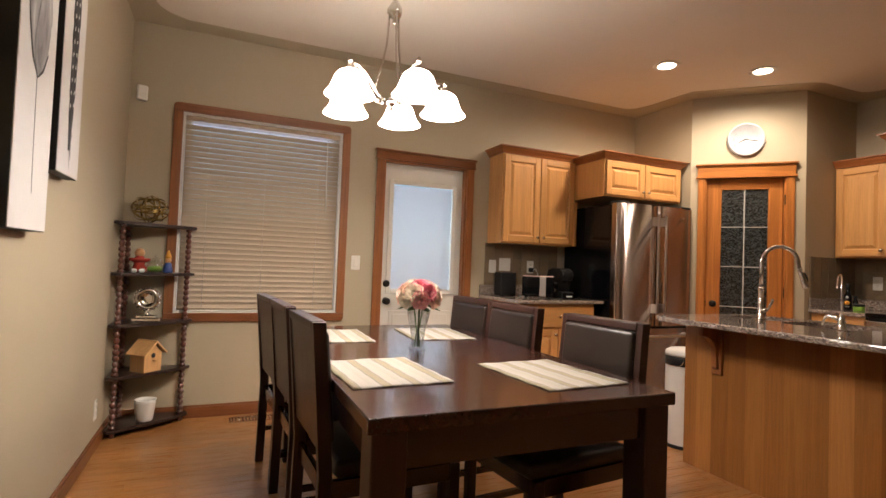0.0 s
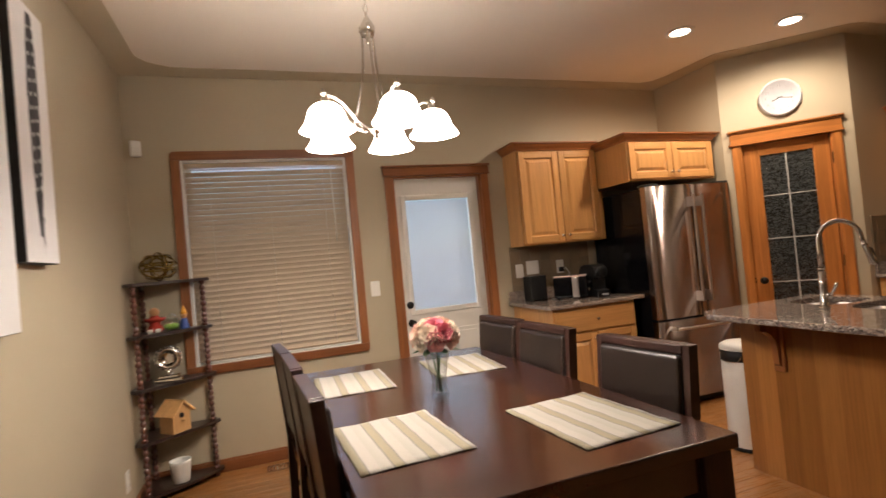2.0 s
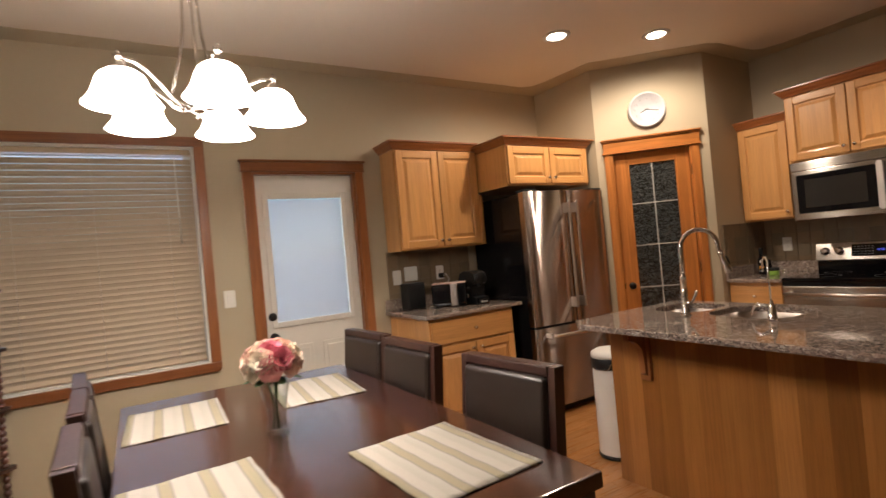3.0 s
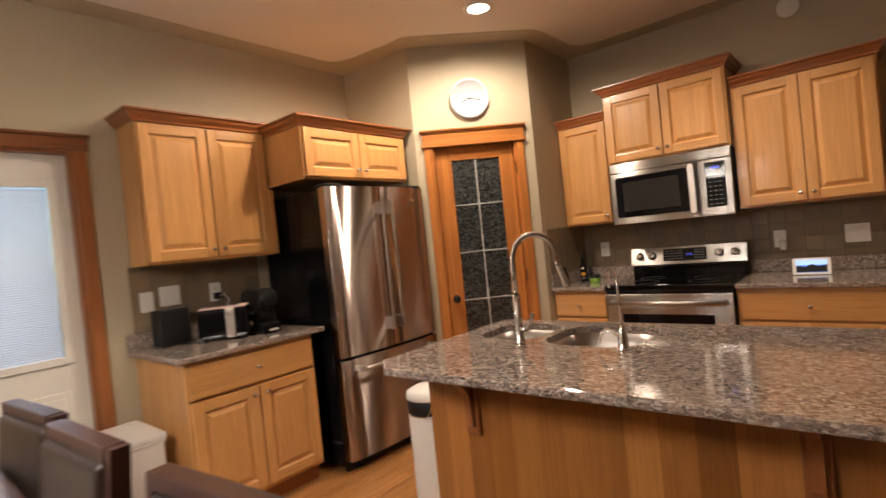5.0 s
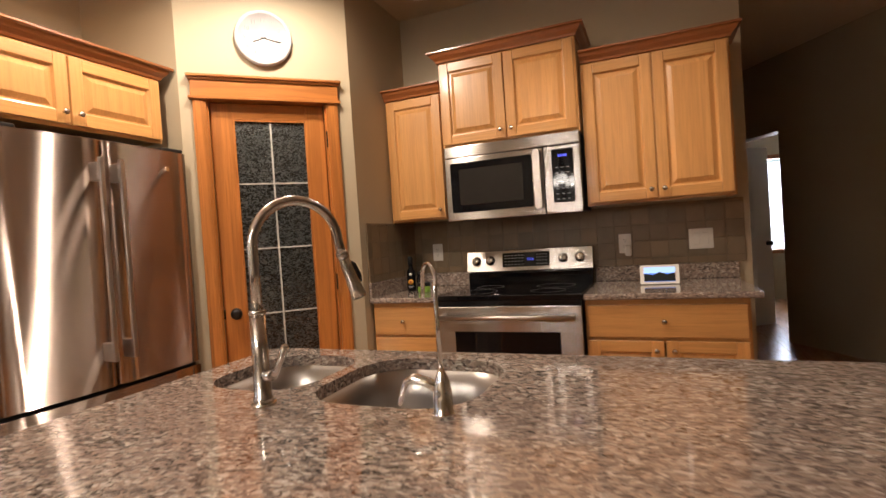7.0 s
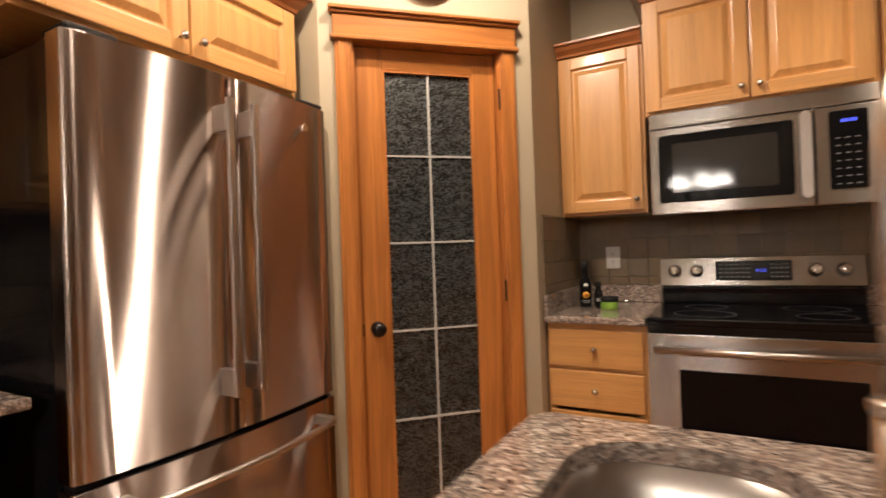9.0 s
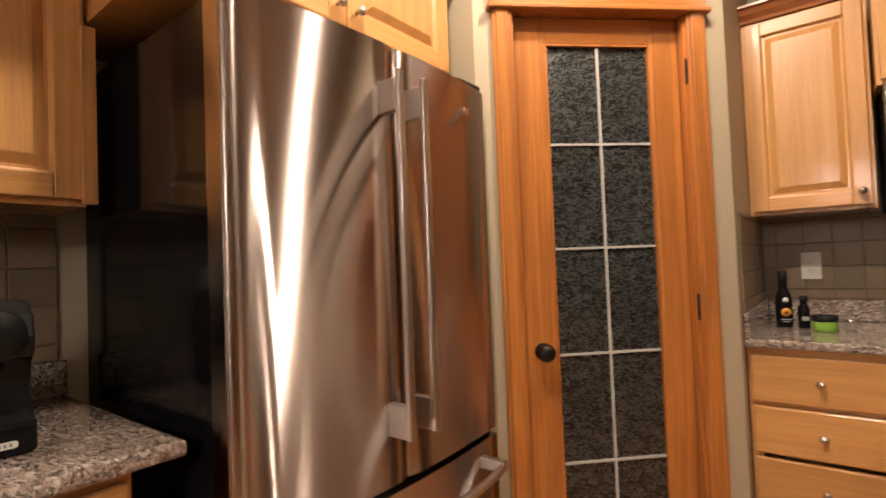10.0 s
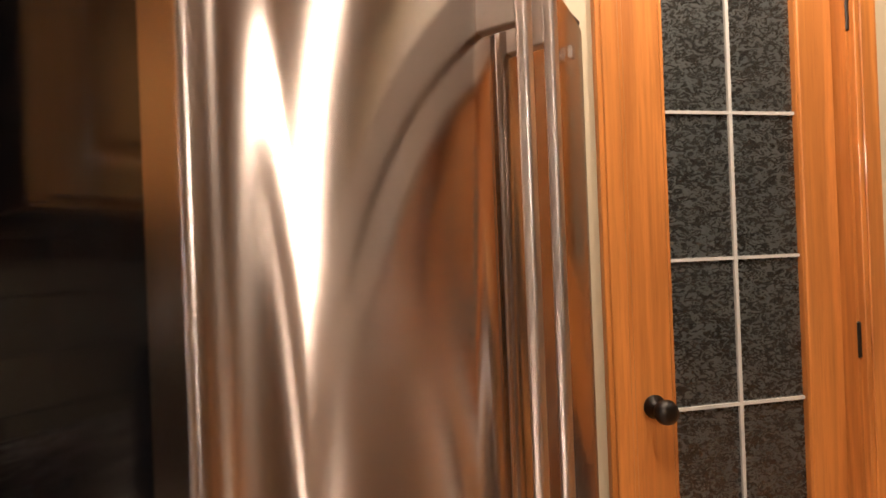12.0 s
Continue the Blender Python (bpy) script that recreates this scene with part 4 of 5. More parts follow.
# ---- dining table ----
TX0, TX1, TY0, TY1, TZ = .541, 1.597, 1.328, 3.21, .76
tbx, tby = (TX0 + TX1) / 2, (TY0 + TY1) / 2
tab = thing("dining_table", pose(tbx, tby, 0), "dark espresso wooden dining table with block legs and four placemats", "table")
hx, hy = (TX1 - TX0) / 2, (TY1 - TY0) / 2
part("tabletop", boxes((-hx, hx, -hy, hy, TZ - .042, TZ), bevel=.006, seg=3), M["espresso_y"], tab)
part("apron", boxes((-hx + .12, hx - .12, -hy + .035, -hy + .06, TZ - .15, TZ - .043)), M["espresso_x"], tab)
part("apron", boxes((-hx + .12, hx - .12, hy - .06, hy - .035, TZ - .15, TZ - .043)), M["espresso_x"], tab)
part("apron", boxes((-hx + .035, -hx + .06, -hy + .12, hy - .12, TZ - .15, TZ - .043)), M["espresso_y"], tab)
part("apron", boxes((hx - .06, hx - .035, -hy + .12, hy - .12, TZ - .15, TZ - .043)), M["espresso_y"], tab)
for sx in (-1, 1):
    for sy in (-1, 1):
        part("leg", boxes((sx * (hx - .065) - .05, sx * (hx - .065) + .05, sy * (hy - .065) - .05, sy * (hy - .065) + .05, 0, TZ - .043), bevel=.006, seg=2), M["espresso_z"], tab)


def chair(m, label):
    """Parsons-style chair: padded seat and back in a dark wood frame; the seat lies towards -x."""
    c = thing("dining_chair", m, label, "chair", "chairs round the table")
    w = .21
    for s in (-1, 1):
        pts = [(.02, 0), (.01, .45), (.03, .70), (.052, .953)]
        out = [(x - .018, z) for x, z in pts] + [(x + .026, z) for x, z in pts[::-1]]
        post = turn(prism(out, -.015, .015, .003), UPRIGHT)
        part("leg", turn(post, pose(0, s * w, 0)), M["espresso_z"], c, "dark wood rear leg and post")
        part("leg", boxes((-.485, -.445, s * w - .018, s * w + .018, 0, .43), bevel=.003), M["espresso_z"], c)
        part("side_rail", boxes((-.445, -.005, s * w - .012, s * w + .012, .37, .43)), M["espresso_x"], c)
        part("stretcher", boxes((-.445, -.0, s * w - .009, s * w + .009, .17, .195)), M["espresso_x"], c)
    part("front_rail", boxes((-.475, -.455, -w + .018, w - .018, .37, .43)), M["espresso_y"], c)
    part("rear_rail", boxes((-.0, .02, -w + .012, w - .012, .37, .43)), M["espresso_y"], c)
    seat = bmesh.new()
    box(seat, -.505, -.02, -w - .012, w + .012, .432, .492, .022, 3)
    for f in seat.faces:
        f.smooth = True
    part("seat", seat, M["leather"], c, "padded dark leather seat")
    shear = Matrix(((1, 0, .10, 0), (0, 1, 0, 0), (0, 0, 1, 0), (0, 0, 0, 1)))
    back = bmesh.new()
    box(back, -.078, -.045, -w + .016, w - .016, .54, .920, .020, 4)
    for f in back.faces:
        f.smooth = True
    part("backrest", turn(back, shear), M["leather"], c, "padded dark leather back cushion")
    part("back_panel", turn(boxes((-.045, -.02, -w + .012, w - .012, .53, .930)), shear), M["espresso_z"], c)
    part("top_rail", turn(boxes((-.066, -.016, -w + .012, w - .012, .923, .956), bevel=.006, seg=2), shear), M["espresso_z"], c)
    return c


c0 = chair(pose(1.655, 1.815, 0, 0, 0, 6), "dark wood dining chair with padded leather back at the table")
for x, y, r in ((1.622, 2.475, 3), (1.618, 2.975, 5)):
    copy_thing(c0, pose(x, y, 0, 0, 0, r))
for x, y, r in ((.530, 1.98, 183), (.505, 2.52, 183), (.475, 2.97, 185)):
    copy_thing(c0, pose(x, y, 0, 0, 0, r))

# placemats
for x, y, r in ((.740, 1.862, 92.5), (1.337, 1.685, 93.5), (.741, 2.770, 88), (1.313, 2.774, 85.5)):
    bm = bmesh.new()
    nx, ny = 16, 12
    g = [[bm.verts.new((-.23 + .46 * i / nx + random.uniform(-.0012, .0012), -.175 + .35 * j / ny + random.uniform(-.0012, .0012), .0025 + .0012 * math.sin(i * 1.3 + j))) for j in range(ny + 1)] for i in range(nx + 1)]
    for i in range(nx):
        for j in range(ny):
            bm.faces.new((g[i][j], g[i + 1][j], g[i + 1][j + 1], g[i][j + 1])).smooth = True
    ex = bmesh.ops.extrude_face_region(bm, geom=bm.faces[:])
    bmesh.ops.translate(bm, verts=[v for v in ex["geom"] if isinstance(v, bmesh.types.BMVert)], vec=(0, 0, -.003))
    single("placemat", bm, M["woven"], "cream woven placemat with yellow and grey stripes on the dark table", "placemat", "placemats on the table", pose(x, y, TZ + .002, 0, 0, r))

# vase of flowers
vs = thing("flower_vase", pose(1.032, 2.285, TZ), "clear glass vase holding cream and pink roses on the dining table", "vase")
part("vase", lathe([(.036, 0), (.040, .004), (.034, .02), (.030, .05), (.036, .09), (.047, .14), (.056, .185), (.0535, .185), (.044, .14), (.033, .09), (.0265, .05), (.028, .02), (.02, .012)], 32), M["glass"], vs, "curved clear glass vase")
for k in range(5):
    a, r = k * 2.4, .004 + .010 * (k % 3)
    part("stem", tube([(r * math.cos(a), r * math.sin(a), .015), (.4 * r * math.cos(a), .4 * r * math.sin(a), .09), (1.8 * r * math.cos(a), 1.8 * r * math.sin(a), .20)], .0028, 6), M["leaf"], vs)


def rose(r, k):
    """A rose of cupped, overlapping petals."""
    bm = bmesh.new()
    for ring, (n, tilt_, size) in enumerate(((3, 10, .45), (4, 24, .65), (5, 44, .85), (6, 66, 1.0))):
        for i in range(n):
            a = 2 * math.pi * (i + .5 * ring) / n + .3 * k
            rot = Matrix.Rotation(a, 4, "Z") @ Matrix.Rotation(radians(tilt_), 4, "Y")
            grid = []
            for u in range(5):
                row = []
                for v in range(5):
                    uu, vv = (u / 4 - .5), v / 4
                    wd = math.sin(math.pi * min(1, .22 + .72 * vv)) * size
                    p = Vector((.16 * size * vv * vv + .30 * uu * uu * -1.0 + .05 * ring * .3, uu * 1.5 * wd, vv * size))
                    row.append(bm.verts.new(rot @ (p * r)))
                grid.append(row)
            for u in range(4):
                for v in range(4):
                    bm.faces.new((grid[u][v], grid[u + 1][v], grid[u + 1][v + 1], grid[u][v + 1])).smooth = True
    return bm


dirs = [(0, 0, 1)]
for n, el in ((5, 52), (8, 20), (7, -8)):
    for i in range(n):
        a = 2 * math.pi * (i + el * .01) / n
        dirs.append((math.cos(a) * math.cos(radians(el)), math.sin(a) * math.cos(radians(el)), math.sin(radians(el))))
pal = [3, 0, 1, 0, 2, 1, 0, 1, 0, 3, 1, 0, 2, 0, 1, 0, 0, 1, 0, 3, 1]
for k, dv in enumerate(dirs):
    v = Vector(dv)
    q = v.to_track_quat("Z", "Y").to_matrix().to_4x4()
    part("rose", turn(rose(.047, k), Matrix.Translation(Vector((0, 0, .245)) + Vector((v.x * .078, v.y * .078, v.z * .055))) @ q), PETALS[pal[k]], vs, ("cream rose", "blush rose", "deep pink rose", "pink rose")[pal[k]])
for k in range(7):
    a = k * .9 + .3
    bm = bmesh.new()
    o = Vector((.05 * math.cos(a), .05 * math.sin(a), .205))
    t_, s_ = Vector((math.cos(a), math.sin(a), -.45)), Vector((-math.sin(a), math.cos(a), 0))
    vs_ = [bm.verts.new(o + t_ * l * .055 + s_ * w_ * .018 + Vector((0, 0, .004 * (1 - abs(w_))))) for l, w_ in ((0, 0), (.35, 1), (.7, .8), (1, 0), (.7, -.8), (.35, -1))]
    mid = bm.verts.new(o + t_ * .03 + Vector((0, 0, .006)))
    for i in range(6):
        bm.faces.new((vs_[i], vs_[(i + 1) % 6], mid))
    part("leaf", bm, M["leaf"], vs)

# ---- chandelier ----
ch = thing("chandelier", pose(CH[0], CH[1], 1.785), "five-arm brushed nickel chandelier with lit white glass shades", "chandelier")
part("canopy", lathe([(.065, 1.051), (.062, 1.035), (.03, 1.018), (.01, 1.013)], 24), M["nickel"], ch)
z = 1.009
i = 0
while z > .66:
    part("chain_link", turn(tube([(.010 * math.cos(a_), 0, .019 * math.sin(a_)) for a_ in [2 * math.pi * q / 12 for q in range(13)]], .0022, 6), pose(0, 0, z - .018, 0, 0, 90 * (i % 2))), M["nickel"], ch)
    z -= .031
    i += 1
part("cord", tube([(.004, 0, 1.015), (-.005, .003, .83), (.004, 0, .64)], .0018, 5), M["cream"], ch)
part("hub", lathe([(.008, .52), (.012, .53), (.010, .545), (.030, .56), (.034, .575), (.034, .60), (.026, .615), (.012, .64), (.006, .655)], 20), M["nickel"], ch)
part("lower_hub", lathe([(.004, .085), (.012, .092), (.008, .104), (.022, .115), (.026, .130), (.020, .145), (.008, .155)], 20), M["nickel"], ch)
for k in range(3):
    a = radians(30 + 120 * k)
    c_, s_ = math.cos(a), math.sin(a)
    part("rod", tube([(.028 * c_, .028 * s_, .60), (.030 * c_, .030 * s_, .52), (.036 * c_, .036 * s_, .42), (.055 * c_, .055 * s_, .32), (.085 * c_, .085 * s_, .22), (.10 * c_, .10 * s_, .17), (.09 * c_, .09 * s_, .145), (.03 * c_, .03 * s_, .130)], .0055, 8), M["nickel"], ch)
    part("collar", lathe([(.009, -.012), (.011, -.006), (.008, 0), (.011, .006), (.009, .012)], 12, at=(.031 * c_, .031 * s_, .59)), M["nickel"], ch)
for k in range(5):
    a = radians(-9.5 + 72 * k)
    c_, s_ = math.cos(a), math.sin(a)
    arm = part("arm", tube([(r * c_, r * s_, zz) for r, zz in ((.02, .135), (.06, .128), (.10, .152), (.14, .192), (.18, .226), (.22, .244), (.262, .246))], .0085, 8, squash=.7), M["nickel"], ch)
    part("finial", lathe([(.006, -.012), (.013, -.004), (.013, .006), (.006, .012), (.004, .018)], 12, at=(.268 * c_, .268 * s_, .250)), M["nickel"], arm)
    sh = part("shade", lathe([(.022, .207), (.044, .201), (.062, .188), (.074, .168), (.081, .145), (.091, .120), (.114, .090), (.111, .090), (.088, .120), (.078, .145), (.071, .166), (.058, .184), (.025, .198)], 28, at=(.262 * c_, .262 * s_, 0), closed=False), M["shade"], ch, "lit white bell-shaped glass shade")
    part("socket", lathe([(.018, .2), (.020, .208), (.016, .225), (.01, .235)], 14, at=(.262 * c_, .262 * s_, 0)), M["nickel"], sh)

ch.scale = (.945, .945, .945)

# recessed lamps; the third is an unseen one, added for light
for i, (x, y) in enumerate(CANS):
    cl = thing("recessed_light", pose(x, y, H), "round white recessed ceiling light, lit; the third is added", "ceiling light", "recessed ceiling lights")
    part("trim_ring", lathe([(.098, -.001), (.095, -.008), (.075, -.010), (.068, -.004), (.066, -.001)], 32), M["white"], cl)
    part("lens", lathe([(.0655, -.006), (.05, -.0075), (.001, -.008)], 28), M["can_glow"], cl)

# ---- corner shelf and what stands on it ----
cs = thing("corner_shelf", pose(0, 0, 0), "dark walnut corner shelf of five tiers on turned posts", "shelf")
tri = [(-.405, 3.775), (.0, 4.085), (.0, 4.128), (-.44, 4.128), (-.44, 3.775)]
cx, cy = -.2, 4.0
SHELVES = [.055, .383, .707, 1.033, 1.358]
for i, z in enumerate(SHELVES):
    part("shelf_board", prism([(-.443, 3.80)] + [(-.415, 3.772), (-.385, 3.775), (-.30, 3.845), (-.20, 3.90), (-.10, 3.97), (-.01, 4.06), (.012, 4.085), (.005, 4.12), (-.02, 4.13), (-.443, 4.13)], z - .02, z, .004), M["walnut_x"], cs)
BEAD = [(.0105, 0), (.0175, .006), (.0185, .016), (.0175, .026), (.0105, .032), (.0105, .036)]
TURN_P = [(.018, 0), (.020, .006), (.020, .016), (.0105, .020)]
for k in range(7):
    TURN_P += [(rr * (1.1 if k == 3 else 1), .0215 + .037 * k + zz) for rr, zz in BEAD]
TURN_P += [(.0105, .284), (.020, .288), (.020, .300), (.018, .305)]
for px, py in ((-.395, 3.815), (-.035, 4.085), (-.405, 4.095)):
    for a_, b_ in zip(SHELVES, SHELVES[1:]):
        k = (b_ - .02 - a_) / .305
        part("post", lathe([(r, z * k) for r, z in TURN_P], 12, at=(px, py, a_)), M["walnut"], cs)
    part("foot", lathe([(.012, 0), (.020, .012), (.016, .025), (.021, .035)], 12, at=(px, py, 0)), M["walnut"], cs)

orb_ = thing("wire_orb", pose(-.27, 3.97, 1.358 + .077), "open ball of antique brass bands on the top shelf", "ornament")
squash_ = Matrix.Diagonal((1.12, 1.12, .95, 1))
for k in range(9):
    q = squash_ @ Matrix.Rotation(k * 1.1, 4, "Z") @ Matrix.Rotation(.35 + k * .62, 4, "X")
    part("band", tube([q @ Vector((.078 * math.cos(a), .078 * math.sin(a), 0)) for a in [2 * math.pi * i / 22 for i in range(23)]], .0052, 6, squash=.5), M["brass"], orb_)

fg = thing("figurine", pose(-.315, 3.965, 1.033), "small red glazed figurine with a ruffled collar", "ornament")
part("body", lathe([(.034, 0), (.036, .01), (.025, .04), (.03, .06), (.02, .08), (.008, .088)], 18), M["red"], fg)
part("ruffle", lathe([(.03, .05), (.048, .06), (.05, .072), (.032, .07)], 12), M["red"], fg)
part("head", lathe([(.006, .078), (.020, .085), (.024, .10), (.018, .115), (.006, .122)], 16), M["skin"], fg)
part("feet", boxes((-.03, -.004, -.045, -.015, 0, .018), (.004, .03, -.045, -.015, 0, .018), bevel=.005), M["white"], fg)
jr = thing("glass_jar", pose(-.225, 3.985, 1.033), "small round glass jar with green beads", "jar")
part("bowl", lathe([(.03, 0), (.042, .012), (.045, .035), (.035, .06), (.028, .066), (.026, .064), (.033, .058), (.042, .035), (.039, .014), (.028, .004)], 24), M["glass"], jr)
part("beads", lathe([(.026, .006), (.036, .015), (.036, .028), (.02, .036)], 18), M["green"], jr)
part("lid", lathe([(.03, .067), (.03, .073), (.008, .08), (.008, .09), (.003, .093)], 18), M["glass"], jr)
f3 = thing("figurine", pose(-.148, 3.99, 1.033), "small glazed gnome figurine in an orange hat and blue coat", "ornament")
part("body", lathe([(.022, 0), (.024, .008), (.018, .035), (.015, .05), (.006, .055)], 16), M["blue"], f3)
part("head", lathe([(.005, .05), (.014, .058), (.015, .07), (.009, .08)], 14), M["skin"], f3)
part("hat", lathe([(.017, .076), (.013, .09), (.007, .105), (.002, .118)], 14), M["amber"], f3)

gl = thing("gear_clock", pose(-.255, 3.965, .707), "small chrome skeleton clock with a toothed round case", "clock")
part("base", boxes((-.055, .055, -.03, .03, 0, .018), (-.04, .04, -.022, .022, .018, .03), bevel=.004), M["chrome"], gl)
part("column", lathe([(.014, .03), (.009, .04), (.012, .052)], 12), M["chrome"], gl)
bm = bmesh.new()
for i in range(18):
    a = 2 * math.pi * i / 18
    lathe([(.003, 0), (.0075, .005), (.0075, .011), (.003, .016)], 8, bm=bm, at=(.049 * math.cos(a), .049 * math.sin(a), -.008))
turn(bm, pose(0, -.0, .10, 90))
part("beads", bm, M["chrome"], gl)
part("case", turn(lathe([(.046, -.012), (.048, 0), (.046, .012), (.034, .014), (.034, -.002), (.01, -.004)], 28), pose(0, 0, .10, 90)), M["chrome"], gl)

bh_ = thing("birdhouse", pose(-.245, 3.96, .383, 0, 0, 46), "small plain wooden birdhouse with a pitched roof", "birdhouse")
body = turn(prism([(-.045, 0), (.045, 0), (.045, .085), (0, .130), (-.045, .085)], -.045, .045, .001), pose(0, 0, 0) @ UPRIGHT)
part("body", body, M["birch"], bh_)
for s in (-1, 1):
    part("roof", turn(boxes((-.0, .082, -.062, .062, 0, .008), bevel=.001), pose(0, 0, .138, 0, 45 if s > 0 else 135, 0)), M["birch"], bh_)
part("entrance", turn(lathe([(.011, 0), (.011, .002)], 16), pose(0, -.0455, .075, 90)), M["black_matt"], bh_, "dark round entrance hole")
part("perch", tube([(0, -.045, .052), (0, -.07, .052)], .003, 8), M["birch"], bh_)
pt = single("pot", lathe([(.036, 0), (.038, .003), (.043, .04), (.048, .09), (.052, .108), (.049, .108), (.044, .09), (.038, .02), (.01, .015)], 32), M["plastic_white"], "small plain white ceramic pot on the lowest shelf", "pot", m=pose(-.235, 3.965, .055))

for ob_, k_ in ((fg, 1.3), (jr, 1.25), (f3, 1.3), (gl, 1.5), (bh_, 1.42), (pt, 1.28), (orb_, 1.25)):
    ob_.scale = (k_, k_, k_)
orb_.location.z = 1.358 + .077 * 1.25

# ---- canvases on the west wall ----


def canvas(name, y0, y1, z0, z1, label):
    c = thing(name, pose(W, (y0 + y1) / 2, z0, 0, 0, 90), label, "picture", "canvases on the wall")
    w, h = y1 - y0, z1 - z0
    part("stretcher", boxes((-w / 2, w / 2, -.052, -.001, 0, h), bevel=.002), M["canvas_edge"], c, "black canvas edge")
    part("face", boxes((-w / 2 + .002, w / 2 - .002, -.0545, -.0515, .002, h - .002)), M["canvas"], c, "off-white printed canvas")
    return c, w, h


n = Nodes("canvas_white", .75)
n.colour(n.mix(n.noise(n.coords((1, 1, 1)), 3, 3), (.66, .63, .62), (.73, .70, .68)))
n.bump(n.noise(n.coords((1, 1, 1)), 500, 2), .2, .001)
M["canvas"] = n.mat


def ink(name, dark, light, scale):
    n = Nodes(name, .75)
    v = n.coords((3.2, 3.2, .7), vary=False)
    n.colour(n.ramp(n.noise(v, scale, 5, .6, .7), [(.3, dark), (.5, shade(light, .55)), (.72, light)]))
    return n.mat


M["ink"] = ink("ink_wash", (.03, .03, .035), (.50, .48, .49), 4)
M["ink_pale"] = ink("ink_wash_pale", (.20, .19, .20), (.62, .60, .60), 4)
M["ink_dark"] = ink("ink_dark", (.008, .008, .010), (.07, .065, .07), 7)


def sheet(outline, y, d=.0008):
    return turn(prism(outline, 0, d), Matrix.Translation((0, y, 0)) @ UPRIGHT)


c1, w, h = canvas("canvas_print", 1.94, 2.288, 1.217, 2.238, "tall black-edged canvas with a grey ink tulip")
part("tulip_bloom", sheet([(-.005, .50), (.045, .53), (.085, .60), (.105, .68), (.10, .70), (.115, .72), (.10, .80), (.095, .88), (.06, .87), (.03, .905), (-.02, .90), (-.05, .89), (-.09, .90), (-.105, .86), (-.10, .77), (-.12, .75), (-.10, .65), (-.06, .55)], -.0546), M["ink_pale"], c1, "pale grey petals")
part("tulip_petal", sheet([(-.004, .505), (.035, .54), (.062, .62), (.07, .70), (.05, .78), (.02, .83), (.0, .80), (-.02, .72), (-.045, .62), (-.03, .54)], -.0556), M["ink"], c1, "dark grey inner petal")
part("tulip_edge", sheet([(-.006, .50), (-.004, .495), (.05, .53), (.09, .60), (.088, .605), (.045, .54)], -.0558, .0006), M["ink_dark"], c1)
part("tulip_edge", sheet([(-.006, .50), (-.003, .506), (-.055, .56), (-.095, .66), (-.118, .75), (-.12, .742), (-.10, .65), (-.06, .55)], -.0558, .0006), M["ink_dark"], c1)
part("tulip_stem", sheet([(-.006, .50), (-.002, .50), (.006, .25), (.012, .12), (.009, .12), (.002, .25)], -.0546), M["ink"], c1)

c2, w, h = canvas("canvas_print", 2.375, 2.672, 1.453, 2.44, "tall black-edged canvas with a spotted black ink feather")
edge = []
nseg = 26
for i in range(nseg + 1):
    u = i / nseg
    half = .052 * math.sin(math.pi * min(1, .12 + u * .80)) ** .8 * (1 - .25 * u) + random.uniform(-.004, .004)
    edge.append((half, .10 + .86 * (1 - u), u))
out = [(x + .012 - .02 * u, z) for x, z, u in edge] + [(-x + .012 - .02 * u, z) for x, z, u in edge[::-1]]
part("feather_vane", sheet(out[::-1], -.0546), M["ink_dark"], c2, "black ink feather")
for row in range(13):
    for s in (-1, 1):
        z = .90 - row * .052 + (.012 if s > 0 else 0)
        u = 1 - (z - .10) / .86
        x0 = .012 - .02 * u + s * .021
        part("feather_spot", sheet([(x0 + .0055 * math.cos(a), z + .009 * math.sin(a)) for a in [2 * math.pi * q / 8 for q in range(8)]], -.0556, .0006), M["canvas"], c2)
part("feather_down", sheet([(-.012, .15), (.0, .10), (.008, .03), (.004, .10), (.022, .06), (.016, .14), (.03, .17), (-.01, .20), (-.03, .16), (-.02, .12)], -.0544), M["ink"], c2)

# ---- switches, sockets, sensors ----


def plate(m, w, h, label, kind="outlet"):
    c = thing("switch_plate" if kind == "switch" else "wall_outlet", m, label, "switch" if kind == "switch" else "outlet")
    part("cover", turn(prism(rounded(-w / 2, w / 2, -h / 2, h / 2, .006, 3), 0, .006, .002), UPRIGHT), M["plastic_white"], c)
    if kind == "switch":
        k = max(1, round(w / .048) - 0)
        k = {1: 1, 2: 1, 3: 2, 4: 2}.get(k, 3)
        for i in range(k):
            x = (i - (k - 1) / 2) * .046
            part("rocker", boxes((x - .016, x + .016, -.009, -.006, -.033, .033), bevel=.0015), M["plastic_white"], c)
    else:
        for z in (-.02, .02):
            s = part("socket", turn(prism(rounded(-.017, .017, -.014, .014, .008, 3), 0, .002), Matrix.Translation((0, -.006, z)) @ UPRIGHT), M["plastic_white"], c)
            part("slots", boxes((-.008, -.006, -.0086, -.0082, z - .002, z + .007), (.006, .008, -.0086, -.0082, z - .002, z + .007), (-.002, .002, -.0086, -.0082, z - .010, z - .006)), M["black_matt"], s)
    return c


